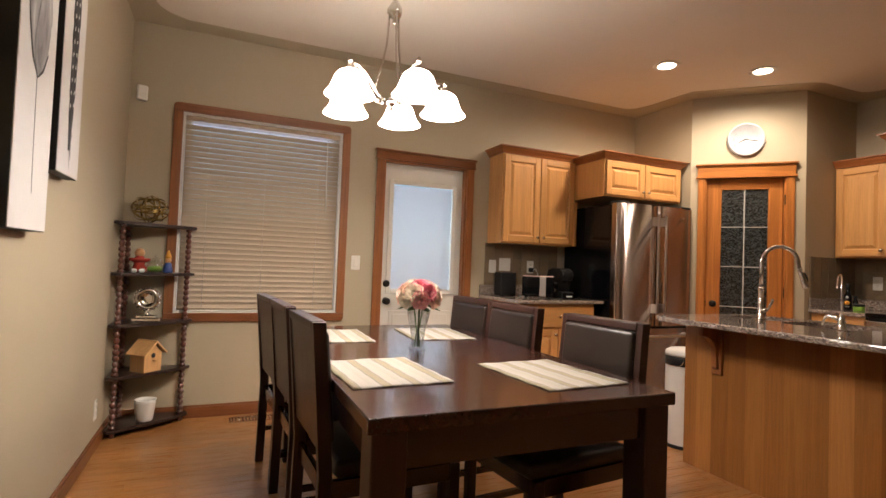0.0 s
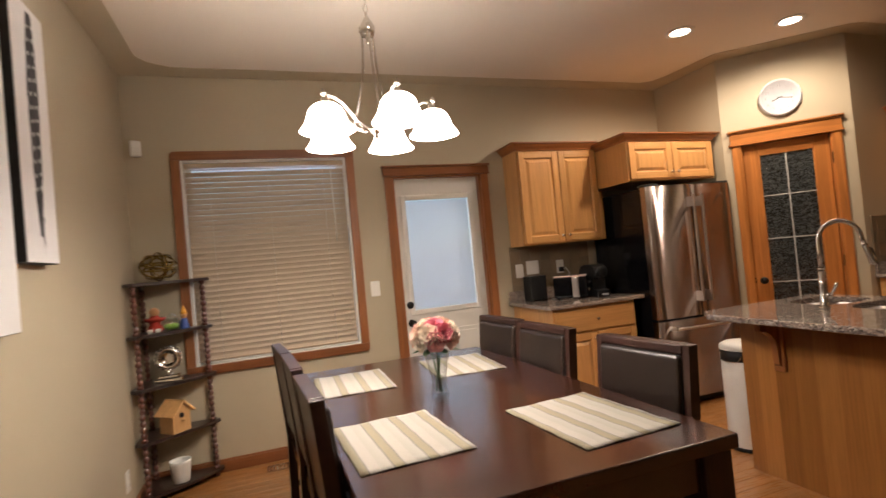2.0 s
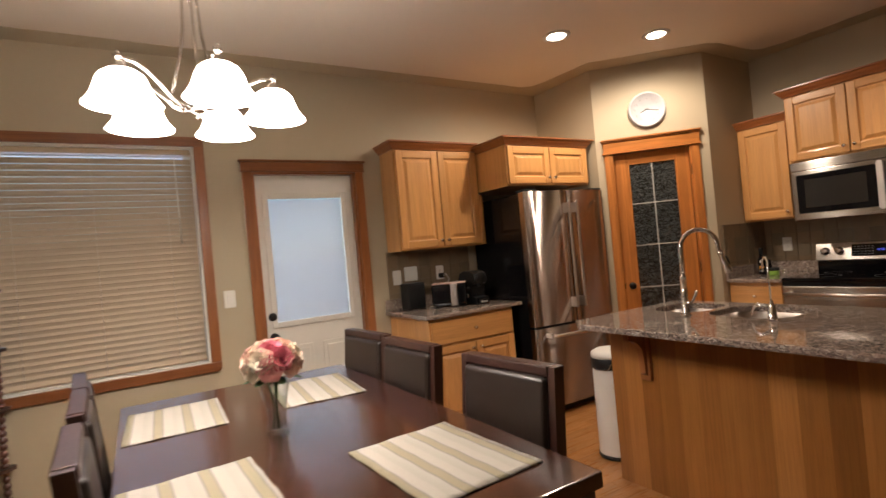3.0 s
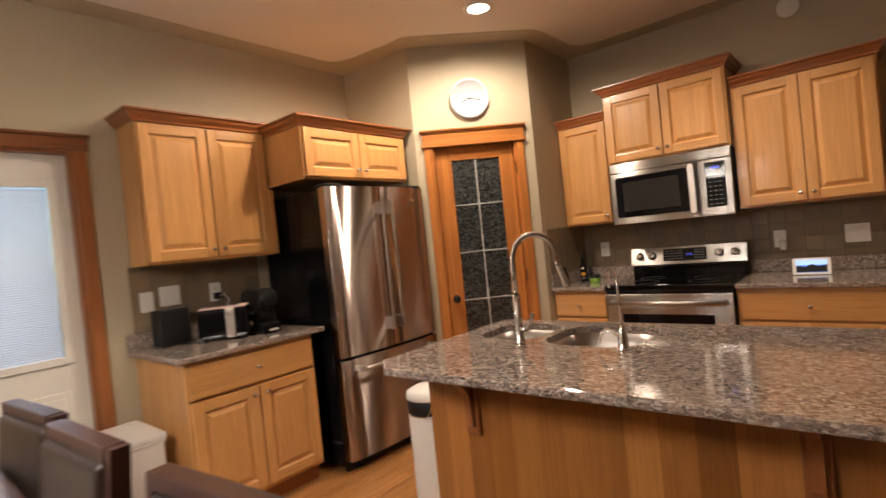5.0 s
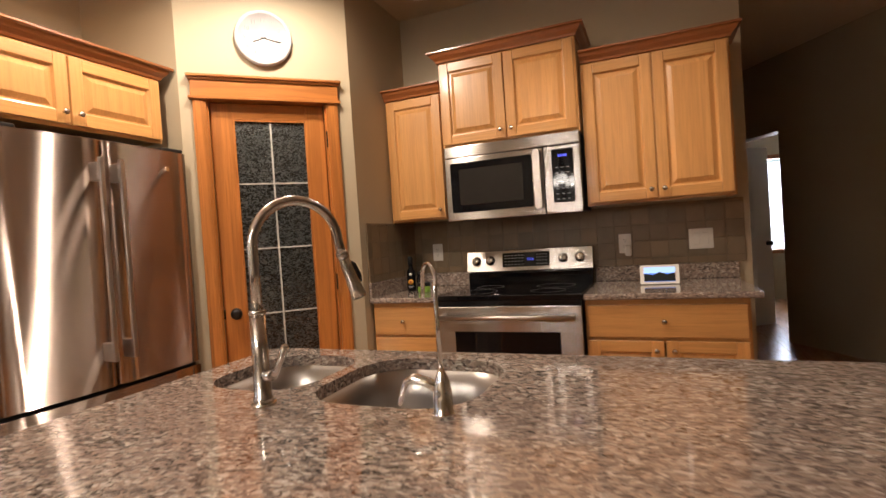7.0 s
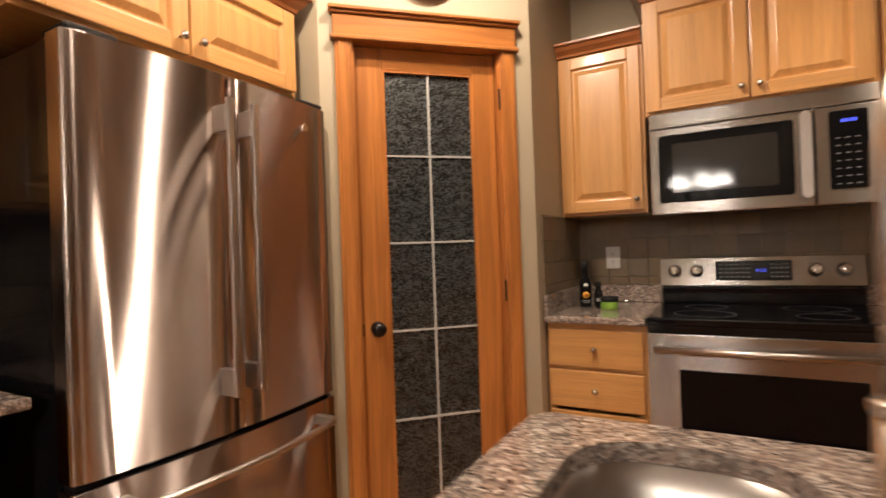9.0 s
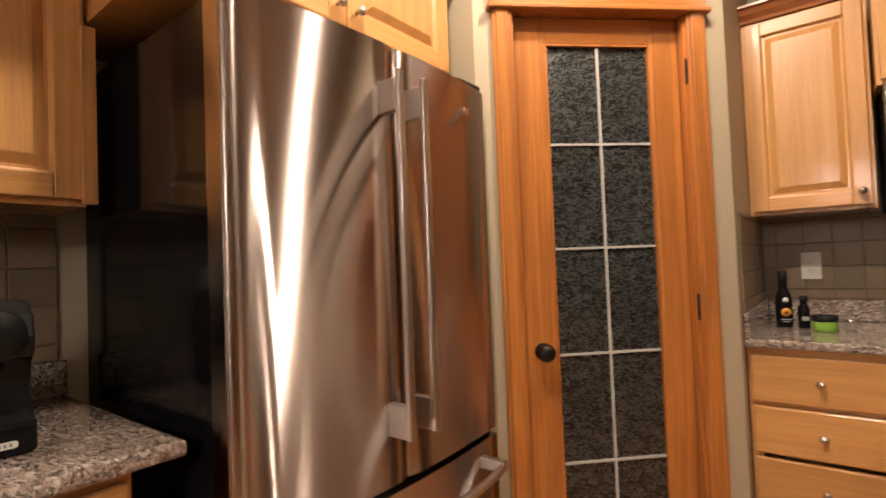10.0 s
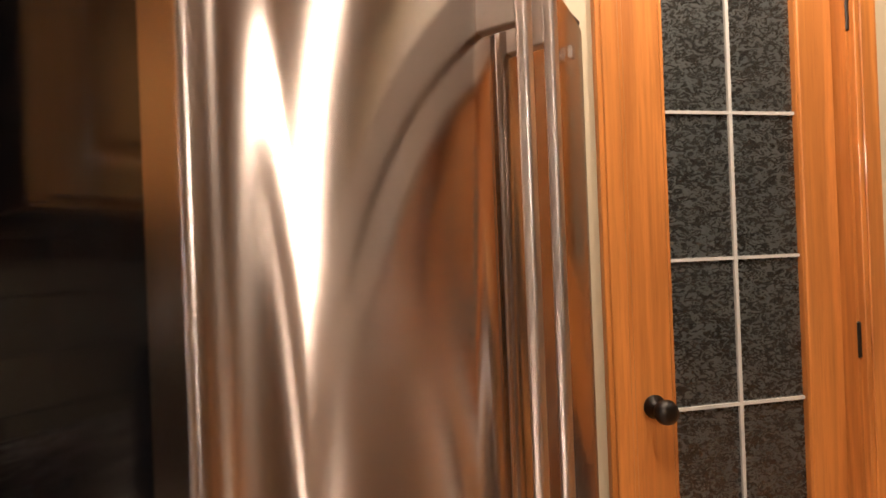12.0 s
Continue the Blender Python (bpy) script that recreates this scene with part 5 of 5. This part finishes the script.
plate(pose(1.178, N, 1.15), .072, .116, "white wall switch beside the oak window casing", "switch")
plate(pose(W, 3.60, .24, 0, 0, 90), .072, .116, "white wall outlet low on the khaki wall")
tn = N - .010
plate(pose(2.437, tn, 1.165), .072, .116, "white switch on the brown tiles near the back door", "switch")
plate(pose(2.565, tn, 1.185), .118, .116, "white double switch on the brown tiles", "switch")
o = plate(pose(2.84, tn, 1.17), .072, .116, "white outlet with a black plug above the toaster")
part("plug", boxes((-.022, .022, -.04, -.009, -.045, -.005), bevel=.005), M["black_matt"], o, "black plug")
te = E - .010
plate(rz_east(te, 2.618), .072, .116, "white outlet on brown tiles beside the range").location.z = 1.14
o = plate(rz_east(te, 1.394), .072, .116, "white outlet with a plugged-in white adapter")
o.location.z = 1.13
part("adapter", boxes((-.002, .034, -.045, -.009, -.075, -.01), bevel=.006), M["plastic_white"], o, "white plug-in adapter")
plate(rz_east(te, .985), .125, .116, "white double switch on brown tiles near the wall end", "switch").location.z = 1.135

ms = thing("motion_sensor", pose(-.385, N, 2.215, 0, 0, 25), "small white motion sensor high in the wall corner", "sensor")
part("body", boxes((-.032, .032, -.045, -.006, .0, .105), bevel=.010, seg=2), M["plastic_white"], ms)
part("lens", boxes((-.02, .02, -.048, -.044, .02, .06), bevel=.002), M["white"], ms)
sd = thing("smoke_alarm", rz_east(E, 1.238), "round white alarm high on the khaki wall above the cabinets", "alarm")
sd.location.z = 2.641
part("base", turn(lathe([(.062, 0), (.064, .004), (.064, .018), (.058, .024)], 32), pose(0, 0, 0, 90)), M["plastic_white"], sd)
part("dome", turn(lathe([(.044, .024), (.042, .034), (.030, .042), (.012, .046), (.002, .047)], 28), pose(0, 0, 0, 90)), M["plastic_white"], sd)

vt = thing("floor_vent", pose(.435, 3.985, 0), "brushed metal floor register by the window wall", "vent")
part("frame", boxes((-.15, .15, -.055, -.045, 0, .008), (-.15, .15, .045, .055, 0, .008), (-.15, -.14, -.045, .045, 0, .008), (.14, .15, -.045, .045, 0, .008)), M["nickel"], vt)
for i in range(12):
    part("louvre", boxes((-.132 + i * .0225, -.121 + i * .0225, -.045, .045, .002, .006)), M["nickel"], vt)

# ---- wall clock ----
ck = thing("wall_clock", diag @ pose(.431, -.001, 2.370), "round white wall clock above the pantry door reading about 8:17", "clock")
part("rim", turn(lathe([(.142, 0), (.147, .006), (.147, .026), (.140, .034), (.128, .030), (.124, .018)], 48), pose(0, 0, 0, 90)), M["dial_rim"], ck, "grey plastic rim")
part("dial", turn(lathe([(.126, .012), (.126, .017)], 48), pose(0, 0, 0, 90)), M["white"], ck, "white dial")
for i in range(60):
    a = radians(6 * i)
    l = .010 if i % 5 == 0 else .004
    bm = boxes((-.0012 if i % 5 == 0 else -.0006, .0012 if i % 5 == 0 else .0006, -.0178, -.0172, .120 - l, .120))
    part("tick", turn(bm, Matrix.Rotation(a, 4, "Y")), M["black_matt"], ck)
for i in range(1, 13):
    a = radians(30 * i)
    cu = bpy.data.curves.new("numeral", "FONT")
    cu.body, cu.size, cu.align_x, cu.align_y, cu.extrude = str(i), .030, "CENTER", "CENTER", .0003
    tmp = bpy.data.objects.new("numeral", cu)
    scene.collection.objects.link(tmp)
    me = bpy.data.meshes.new_from_object(tmp)
    bpy.data.objects.remove(tmp)
    me.materials.append(M["grey_print"])
    nm = new("numeral", me)
    nm.parent = ck
    nm.matrix_basis = pose(.096 * math.sin(a), -.0178, .096 * math.cos(a), 90)
for a, l, w, yy in ((248, .058, .0035, -.0185), (102, .088, .0028, -.0205)):
    part("hour_hand" if l < .07 else "minute_hand", turn(boxes((-w, w, yy - .0008, yy, -.015, l)), Matrix.Rotation(radians(a), 4, "Y")), M["black_matt"], ck, "thin black hand")
part("second_hand", turn(boxes((-.0008, .0008, -.0225, -.0218, -.02, .095)), Matrix.Rotation(radians(100), 4, "Y")), M["black_matt"], ck)

# ---- on the counters ----
# black slab box, taken for a knife block; its grille is made up
kb_ = thing("speaker", pose(2.515, 4.02, CT1, 0, 0, 8), "upright black box on the granite counter", "speaker")
part("cabinet", boxes((-.085, .085, -.05, .05, .004, .208), bevel=.004), M["black_matt"], kb_)
part("grille", boxes((-.078, .078, -.054, -.05, .012, .200), bevel=.002), M["black_matt"], kb_)
part("feet", boxes((-.07, -.05, -.04, -.02, 0, .004), (.05, .07, -.04, -.02, 0, .004)), M["black_matt"], kb_)
to = thing("toaster", pose(2.735, 3.825, CT1, 0, 0, -38), "black toaster with a stainless band and reddish reflections on its top", "toaster")
part("body", boxes((-.135, .135, -.08, .08, .012, .182), bevel=.022, seg=3), M["black"], to)
part("band", boxes((.015, .070, -.084, .084, .014, .185), bevel=.010, seg=3), M["steel_bar"], to, "stainless band")
part("top_plate", boxes((-.128, .128, -.072, .072, .180, .190), bevel=.004), M["toaster_top"], to, "top plate with a pinkish reflection put into its colour")
for y in (-.025, .025):
    part("slot", boxes((-.10, .08, y - .012, y + .012, .1895, .1908)), M["black_matt"], to)
part("lever", boxes((.135, .158, -.02, .02, .12, .14), bevel=.004), M["black_matt"], to)
part("dial", turn(lathe([(.018, 0), (.017, .012), (.012, .015)], 16), pose(.135, 0, .07, 0, 90)), M["nickel"], to)
for x in (-.1, .1):
    for y in (-.06, .06):
        part("foot", lathe([(.01, 0), (.011, .012)], 10, at=(x, y, 0)), M["black_matt"], to)
cm = thing("coffee_machine", pose(2.945, 3.80, CT1, 0, 0, -4), "compact black capsule coffee machine with a rounded top", "coffee machine")
prof = [(-.135, 0), (.12, 0), (.135, .02), (.135, .20), (.11, .245), (.05, .262), (-.06, .262), (-.112, .24), (-.128, .20), (-.12, .165), (-.07, .155), (-.055, .06), (-.135, .055)]
bm = prism(prof, -.058, .058, .010, seg=3)
part("body", turn(bm, Matrix(((0, 0, 1, 0), (1, 0, 0, 0), (0, 1, 0, 0), (0, 0, 0, 1)))), M["black_matt"], cm)
part("head_cap", turn(lathe([(.046, 0), (.047, .006), (.043, .012), (.005, .014)], 26), pose(0, -.122, .205, 90)), M["black_matt"], cm, "round black brew head")
part("spout", lathe([(.014, 0), (.018, .02)], 14, at=(0, -.095, .135)), M["black_matt"], cm)
part("drip_tray", boxes((-.05, .05, -.15, -.06, .0, .045), bevel=.006, seg=2), M["black"], cm)
part("name_plate", turn(prism(rounded(-.028, .028, -.006, .006, .005, 3), 0, .002), Matrix.Translation((0, -.150, .022)) @ UPRIGHT), M["plastic_white"], cm, "pale oval name plate")
part("plate_mark", boxes(*[(-.022 + .0075 * i, -.0175 + .0075 * i, -.1526, -.152, .019, .025) for i in range(6)]), M["grey_print"], cm)
single("power_cord", tube([(2.63, 3.97, CT1 + .004), (2.66, 3.92, CT1 + .004), (2.62, 3.90, CT1 + .004), (2.66, 3.87, CT1 + .004), (2.70, 3.92, CT1 + .004), (2.76, 4.02, CT1 + .004), (2.80, 4.09, CT1 + .03), (2.86, 4.10, CT1 + .12), (2.90, 4.08, CT1 + .20), (2.87, 4.085, CT1 + .25), (2.85, 4.085, CT1 + .235)], .0035, 8), M["plastic_white"], "white power cord looped behind the toaster", "cable")

bt = thing("bottle", pose(5.15, 2.705, CT1), "tall dark glass bottle with a round orange and a white label", "bottle")
part("glass", lathe([(.026, 0), (.029, .004), (.029, .105), (.026, .125), (.016, .145), (.014, .16), (.014, .175)], 26), M["black"], bt)
part("cap", lathe([(.0155, .17), (.0155, .218), (.013, .222)], 20), M["black_matt"], bt, "black cap")
fa_ = pose(-.0, 0, 0, 0, 0, -72)
part("label", turn(turn(lathe([(.017, 0), (.017, .0008)], 20), pose(0, -.0285, .060, 90)), fa_), M["amber"], bt, "round orange label")
part("label_centre", turn(turn(lathe([(.006, 0), (.006, .0008)], 14), pose(0, -.0295, .060, 90)), fa_), M["red"], bt)
part("label", turn(turn(lathe([(.010, 0), (.010, .0008)], 18), pose(0, -.0280, .108, 90)), fa_), M["white"], bt, "round white label")
part("print", turn(boxes((-.018, .018, -.0295, -.0285, .030, .034), (-.012, .012, -.0295, -.0285, .022, .025)), fa_), M["grey_print"], bt)
b2 = thing("bottle", pose(5.135, 2.640, CT1), "small dark extract bottle with a black cap", "bottle")
part("glass", lathe([(.018, 0), (.020, .003), (.020, .075), (.012, .09), (.011, .10)], 22), M["black"], b2)
part("cap", lathe([(.0135, .10), (.0135, .122), (.011, .124)], 18), M["black_matt"], b2, "black cap")
part("label", turn(boxes((-.012, .012, -.0212, -.0195, .03, .046), bevel=.0005), fa_), M["grey_print"], b2, "grey label")
gj = thing("jar", pose(5.06, 2.575, CT1), "squat green jar with a black lid beside the bottles", "jar")
part("body", lathe([(.036, 0), (.039, .004), (.039, .034), (.037, .038)], 28), M["green"], gj)
part("lid", lathe([(.040, .038), (.0415, .041), (.0415, .056), (.039, .059)], 28), M["black_matt"], gj, "black lid")
sg = thing("jar", pose(5.08, 2.500, CT1), "small clear glass spice jar with a metal cap", "jar")
part("glass", lathe([(.017, 0), (.019, .003), (.019, .028), (.014, .034)], 20), M["glass"], sg)
part("cap", lathe([(.015, .034), (.015, .044)], 18), M["nickel"], sg)

dp_ = thing("smart_display", pose(5.15, 1.216, CT1, 0, 0, -90), "small white smart display showing a blue landscape", "display")
tl = pose(0, 0, 0, -15)
part("frame", turn(turn(prism(rounded(-.098, .098, 0, .105, .008, 4), 0, .012, .003), UPRIGHT), tl), M["plastic_white"], dp_, "white frame")
scn = part("screen", turn(boxes((-.078, .078, -.0128, -.0118, .014, .092)), tl), M["screen_blue"], dp_, "lit blue screen")
part("sky_band", turn(boxes((-.078, .078, -.0133, -.0129, .060, .092)), tl), M["screen_pale"], scn, "pale sky on the screen")
part("hill", turn(turn(prism([(-.078, .016), (.078, .016), (.078, .062), (.04, .052), (.0, .066), (-.03, .05), (-.078, .058)], 0, .0004), Matrix.Translation((0, -.0134, 0)) @ UPRIGHT), tl), M["black_matt"], scn, "dark hills on the screen")
part("stand", boxes((-.07, .07, .0, .05, 0, .03), bevel=.008, seg=2), M["plastic_white"], dp_)

wb = thing("waste_bin", pose(2.180, 3.825, 0), "slim white plastic bin with a flat lipped lid by the cabinet", "bin")
part("body", boxes((-.098, .098, -.185, .185, 0, .515), bevel=.012, seg=2), M["plastic_white"], wb)
part("lid", boxes((-.108, .108, -.197, .197, .518, .552), bevel=.010, seg=2), M["plastic_white"], wb, "flat white lid")
part("lid_rim", boxes((-.103, .103, -.192, .192, .505, .519), bevel=.003), M["plastic_white"], wb)

fs = single("filler_strip", boxes((3.131, 3.158, 3.862, 3.882, 1.375, 1.784)), M["maple_z"], "narrow maple filler strip beside the wall cabinet", "cabinet trim")

# ---- pantry shelves behind the rippled glass ----
for z in (.45, .85, 1.25, 1.65):
    single("pantry_shelf", boxes((4.70, 5.35, 3.35, 4.13, z - .018, z)), M["white"], "white pantry shelf behind the glass door", "shelf", "pantry shelves")
for x, y, z, r, h_, mt, lb in ((4.78, 3.50, .45, .07, .20, "red", "red tin on a pantry shelf"), (4.92, 3.45, .45, .06, .16, "amber", "amber jar on a pantry shelf"), (4.80, 3.70, .45, .06, .18, "blue", "blue tin on a pantry shelf"),
                               (4.78, 3.48, .85, .05, .15, "cream", "cream carton on a pantry shelf"), (4.93, 3.44, .85, .06, .12, "blue", "blue tin on a pantry shelf"), (4.78, 3.62, 1.25, .05, .2, "cream", "cream canister on a pantry shelf"), (4.90, 3.45, 0.002, .12, .3, "red", "red bag on the pantry floor")):
    single("canister", lathe([(r, 0), (r, h_ * .9), (r * .8, h_)], 18), M[mt], lb, "canister", m=pose(x, y, z))

# ---- hall doorway and room beyond ----
hd = tagged(new("door_3"), "white panelled door standing open in the shaded hall doorway", kind="structure")
hd.matrix_basis = pose(8.66, .50, 0, 0, 0, -53)
Lh = .62
part("door_slab", boxes((0, Lh, -.035, 0, .01, 2.03), bevel=.002), M["door_white"], hd)
for x0, x1 in ((.08, .28), (.35, .55)):
    for z0, z1 in ((.2, .82), (.98, 1.55), (1.67, 1.90)):
        part("panel", boxes((x0, x1, -.039, -.035, z0, z1), (x0 + .03, x1 - .03, -.043, -.039, z0 + .03, z1 - .03), bevel=.001), M["door_white"], hd)
part("door_knob", turn(lathe([(.026, 0), (.028, .006), (.012, .012), (.011, .03), (.026, .04), (.024, .058), (.01, .063)], 18), pose(Lh - .06, -.035, .94, 90)), M["bronze"], hd, "dark bronze knob")
for nm, row in (("door_frame_right", (.045, .12, -.145, -.12, 0, 2.06)), ("door_frame_left", (.95, 1.02, -.145, -.12, 0, 2.06)), ("door_frame_head", (.03, 1.03, -.15, -.12, 2.06, 2.17))):
    bm = boxes(row, bevel=.003)
    turn(bm, hall)
    setting(nm, bm, M["casing_z"], "dark stained door casing in the hall")
hp = thing("picture_frame", hall @ pose(-1.155, -.12, 1.54), "pale framed picture on the shaded hall wall", "picture")
part("frame", boxes((-.28, .28, -.025, -.001, 0, .03), (-.28, .28, -.025, -.001, .62, .65), (-.28, -.25, -.025, -.001, .03, .62), (.25, .28, -.025, -.001, .03, .62), bevel=.003), M["cream"], hp)
part("print", boxes((-.25, .25, -.012, -.002, .03, .62)), M["cream"], hp)
part("image", boxes((-.15, .15, -.0135, -.012, .14, .50)), M["amber"], hp)
plate(hall @ pose(-.585, -.12, .18), .072, .116, "white outlet on the shaded hall wall")
plate(hall @ pose(-.905, -.12, .18), .072, .116, "white outlet on the shaded hall wall")
bwn = tagged(new("window_2"), "tall bedroom window with bright daylight behind a pale blind", kind="structure")
bwn.matrix_basis = pose(FAR - .1, .6, .75, 0, 0, -90)
part("window_frame", boxes((-.06, 0, -.02, 0, -.06, 1.41), (1.7, 1.76, -.02, 0, -.06, 1.41), (0, 1.7, -.02, 0, -.06, 0), (0, 1.7, -.02, 0, 1.35, 1.41), bevel=.003), M["casing_z"], bwn)
part("pane", boxes((0, 1.7, .04, .045, 0, 1.35)), M["glass"], bwn).visible_shadow = False
part("slats", boxes(*[(0.01, 1.69, .02, .023, .01 + .05 * i, .055 + .05 * i) for i in range(26)]), M["mini_slat"], bwn)

# ---- tiles ----
tile_me = {}


def tile(parent, m, w, h):
    key = (round(w, 3), round(h, 3))
    if key not in tile_me:
        tile_me[key] = mesh_of("tile", boxes((0, w, -.008, 0, 0, h), bevel=.0015), M["slate"])
    o = new("tile", tile_me[key])
    o.parent = parent
    o.matrix_basis = m @ pose(0, random.uniform(-.0006, .0006), 0)


ROWS = [(.999, 1.0375), (1.0405, 1.1365), (1.1395, 1.2355), (1.2385, 1.3345), (1.3375, 1.352)]


def tiled(name, m, length, first, top=1.352, label="brown slate tile backsplash"):
    o = setting(name, boxes((0, length, -.004, -.001, .998, top)), M["grout"], label)
    o.matrix_basis = m
    x = 0.0
    cuts = [0.0]
    c = first
    while c < length - .005:
        if c > .004:
            cuts.append(c)
        c += .099
    cuts.append(length)
    for a, b in zip(cuts, cuts[1:]):
        for z0, z1 in ROWS:
            z1 = min(z1, top)
            if z1 - z0 > .008:
                tile(o, pose(a + .0015, -.002, z0), b - a - .003, z1 - z0)


tiled("backsplash_north", pose(2.36, N, 0), .79, .0945, 1.375)
tiled("backsplash_east", rz_east(E, C2.y - .001), C2.y - .765, .06)
tiled("backsplash_return", pose(4.775, C2.y, 0), .643, .05)

# ---- wooden floor boards ----
plank_me = [mesh_of("plank", boxes((0, L - .001, 0, .0818, -.004, 0), bevel=.0008), M["floor"]) for L in (.9, 1.2, 1.5)]
fl = bpy.data.objects["floor"]
y, row = N - .083, 0
while y > 1.15:
    x = W + .0 - random.uniform(0, .8)
    while x < E - .1:
        k = random.randrange(3)
        L = (.9, 1.2, 1.5)[k]
        o = new("plank", plank_me[k])
        o.parent = fl
        o.matrix_basis = pose(x, y, 0)
        x += L
    y -= .083
bm = bmesh.new()
while y > SOUTH:
    x = W - random.uniform(0, .8)
    while x < FAR - 1.2:
        L = random.choice((.9, 1.2, 1.5))
        box(bm, x, x + L - .001, y, y + .0818, -.004, 0)
        x += L
    y -= .083
tagged(part("planks", bm, M["floor"], fl), kind="stuff")
bm = bmesh.new()
y = N - .083
while y > 1.15:
    x = E + T
    while x < FAR - 1.3:
        box(bm, x, x + 1.199, y, y + .0818, -.004, 0)
        x += 1.2
    y -= .083
tagged(part("planks", bm, M["floor"], fl), kind="stuff")
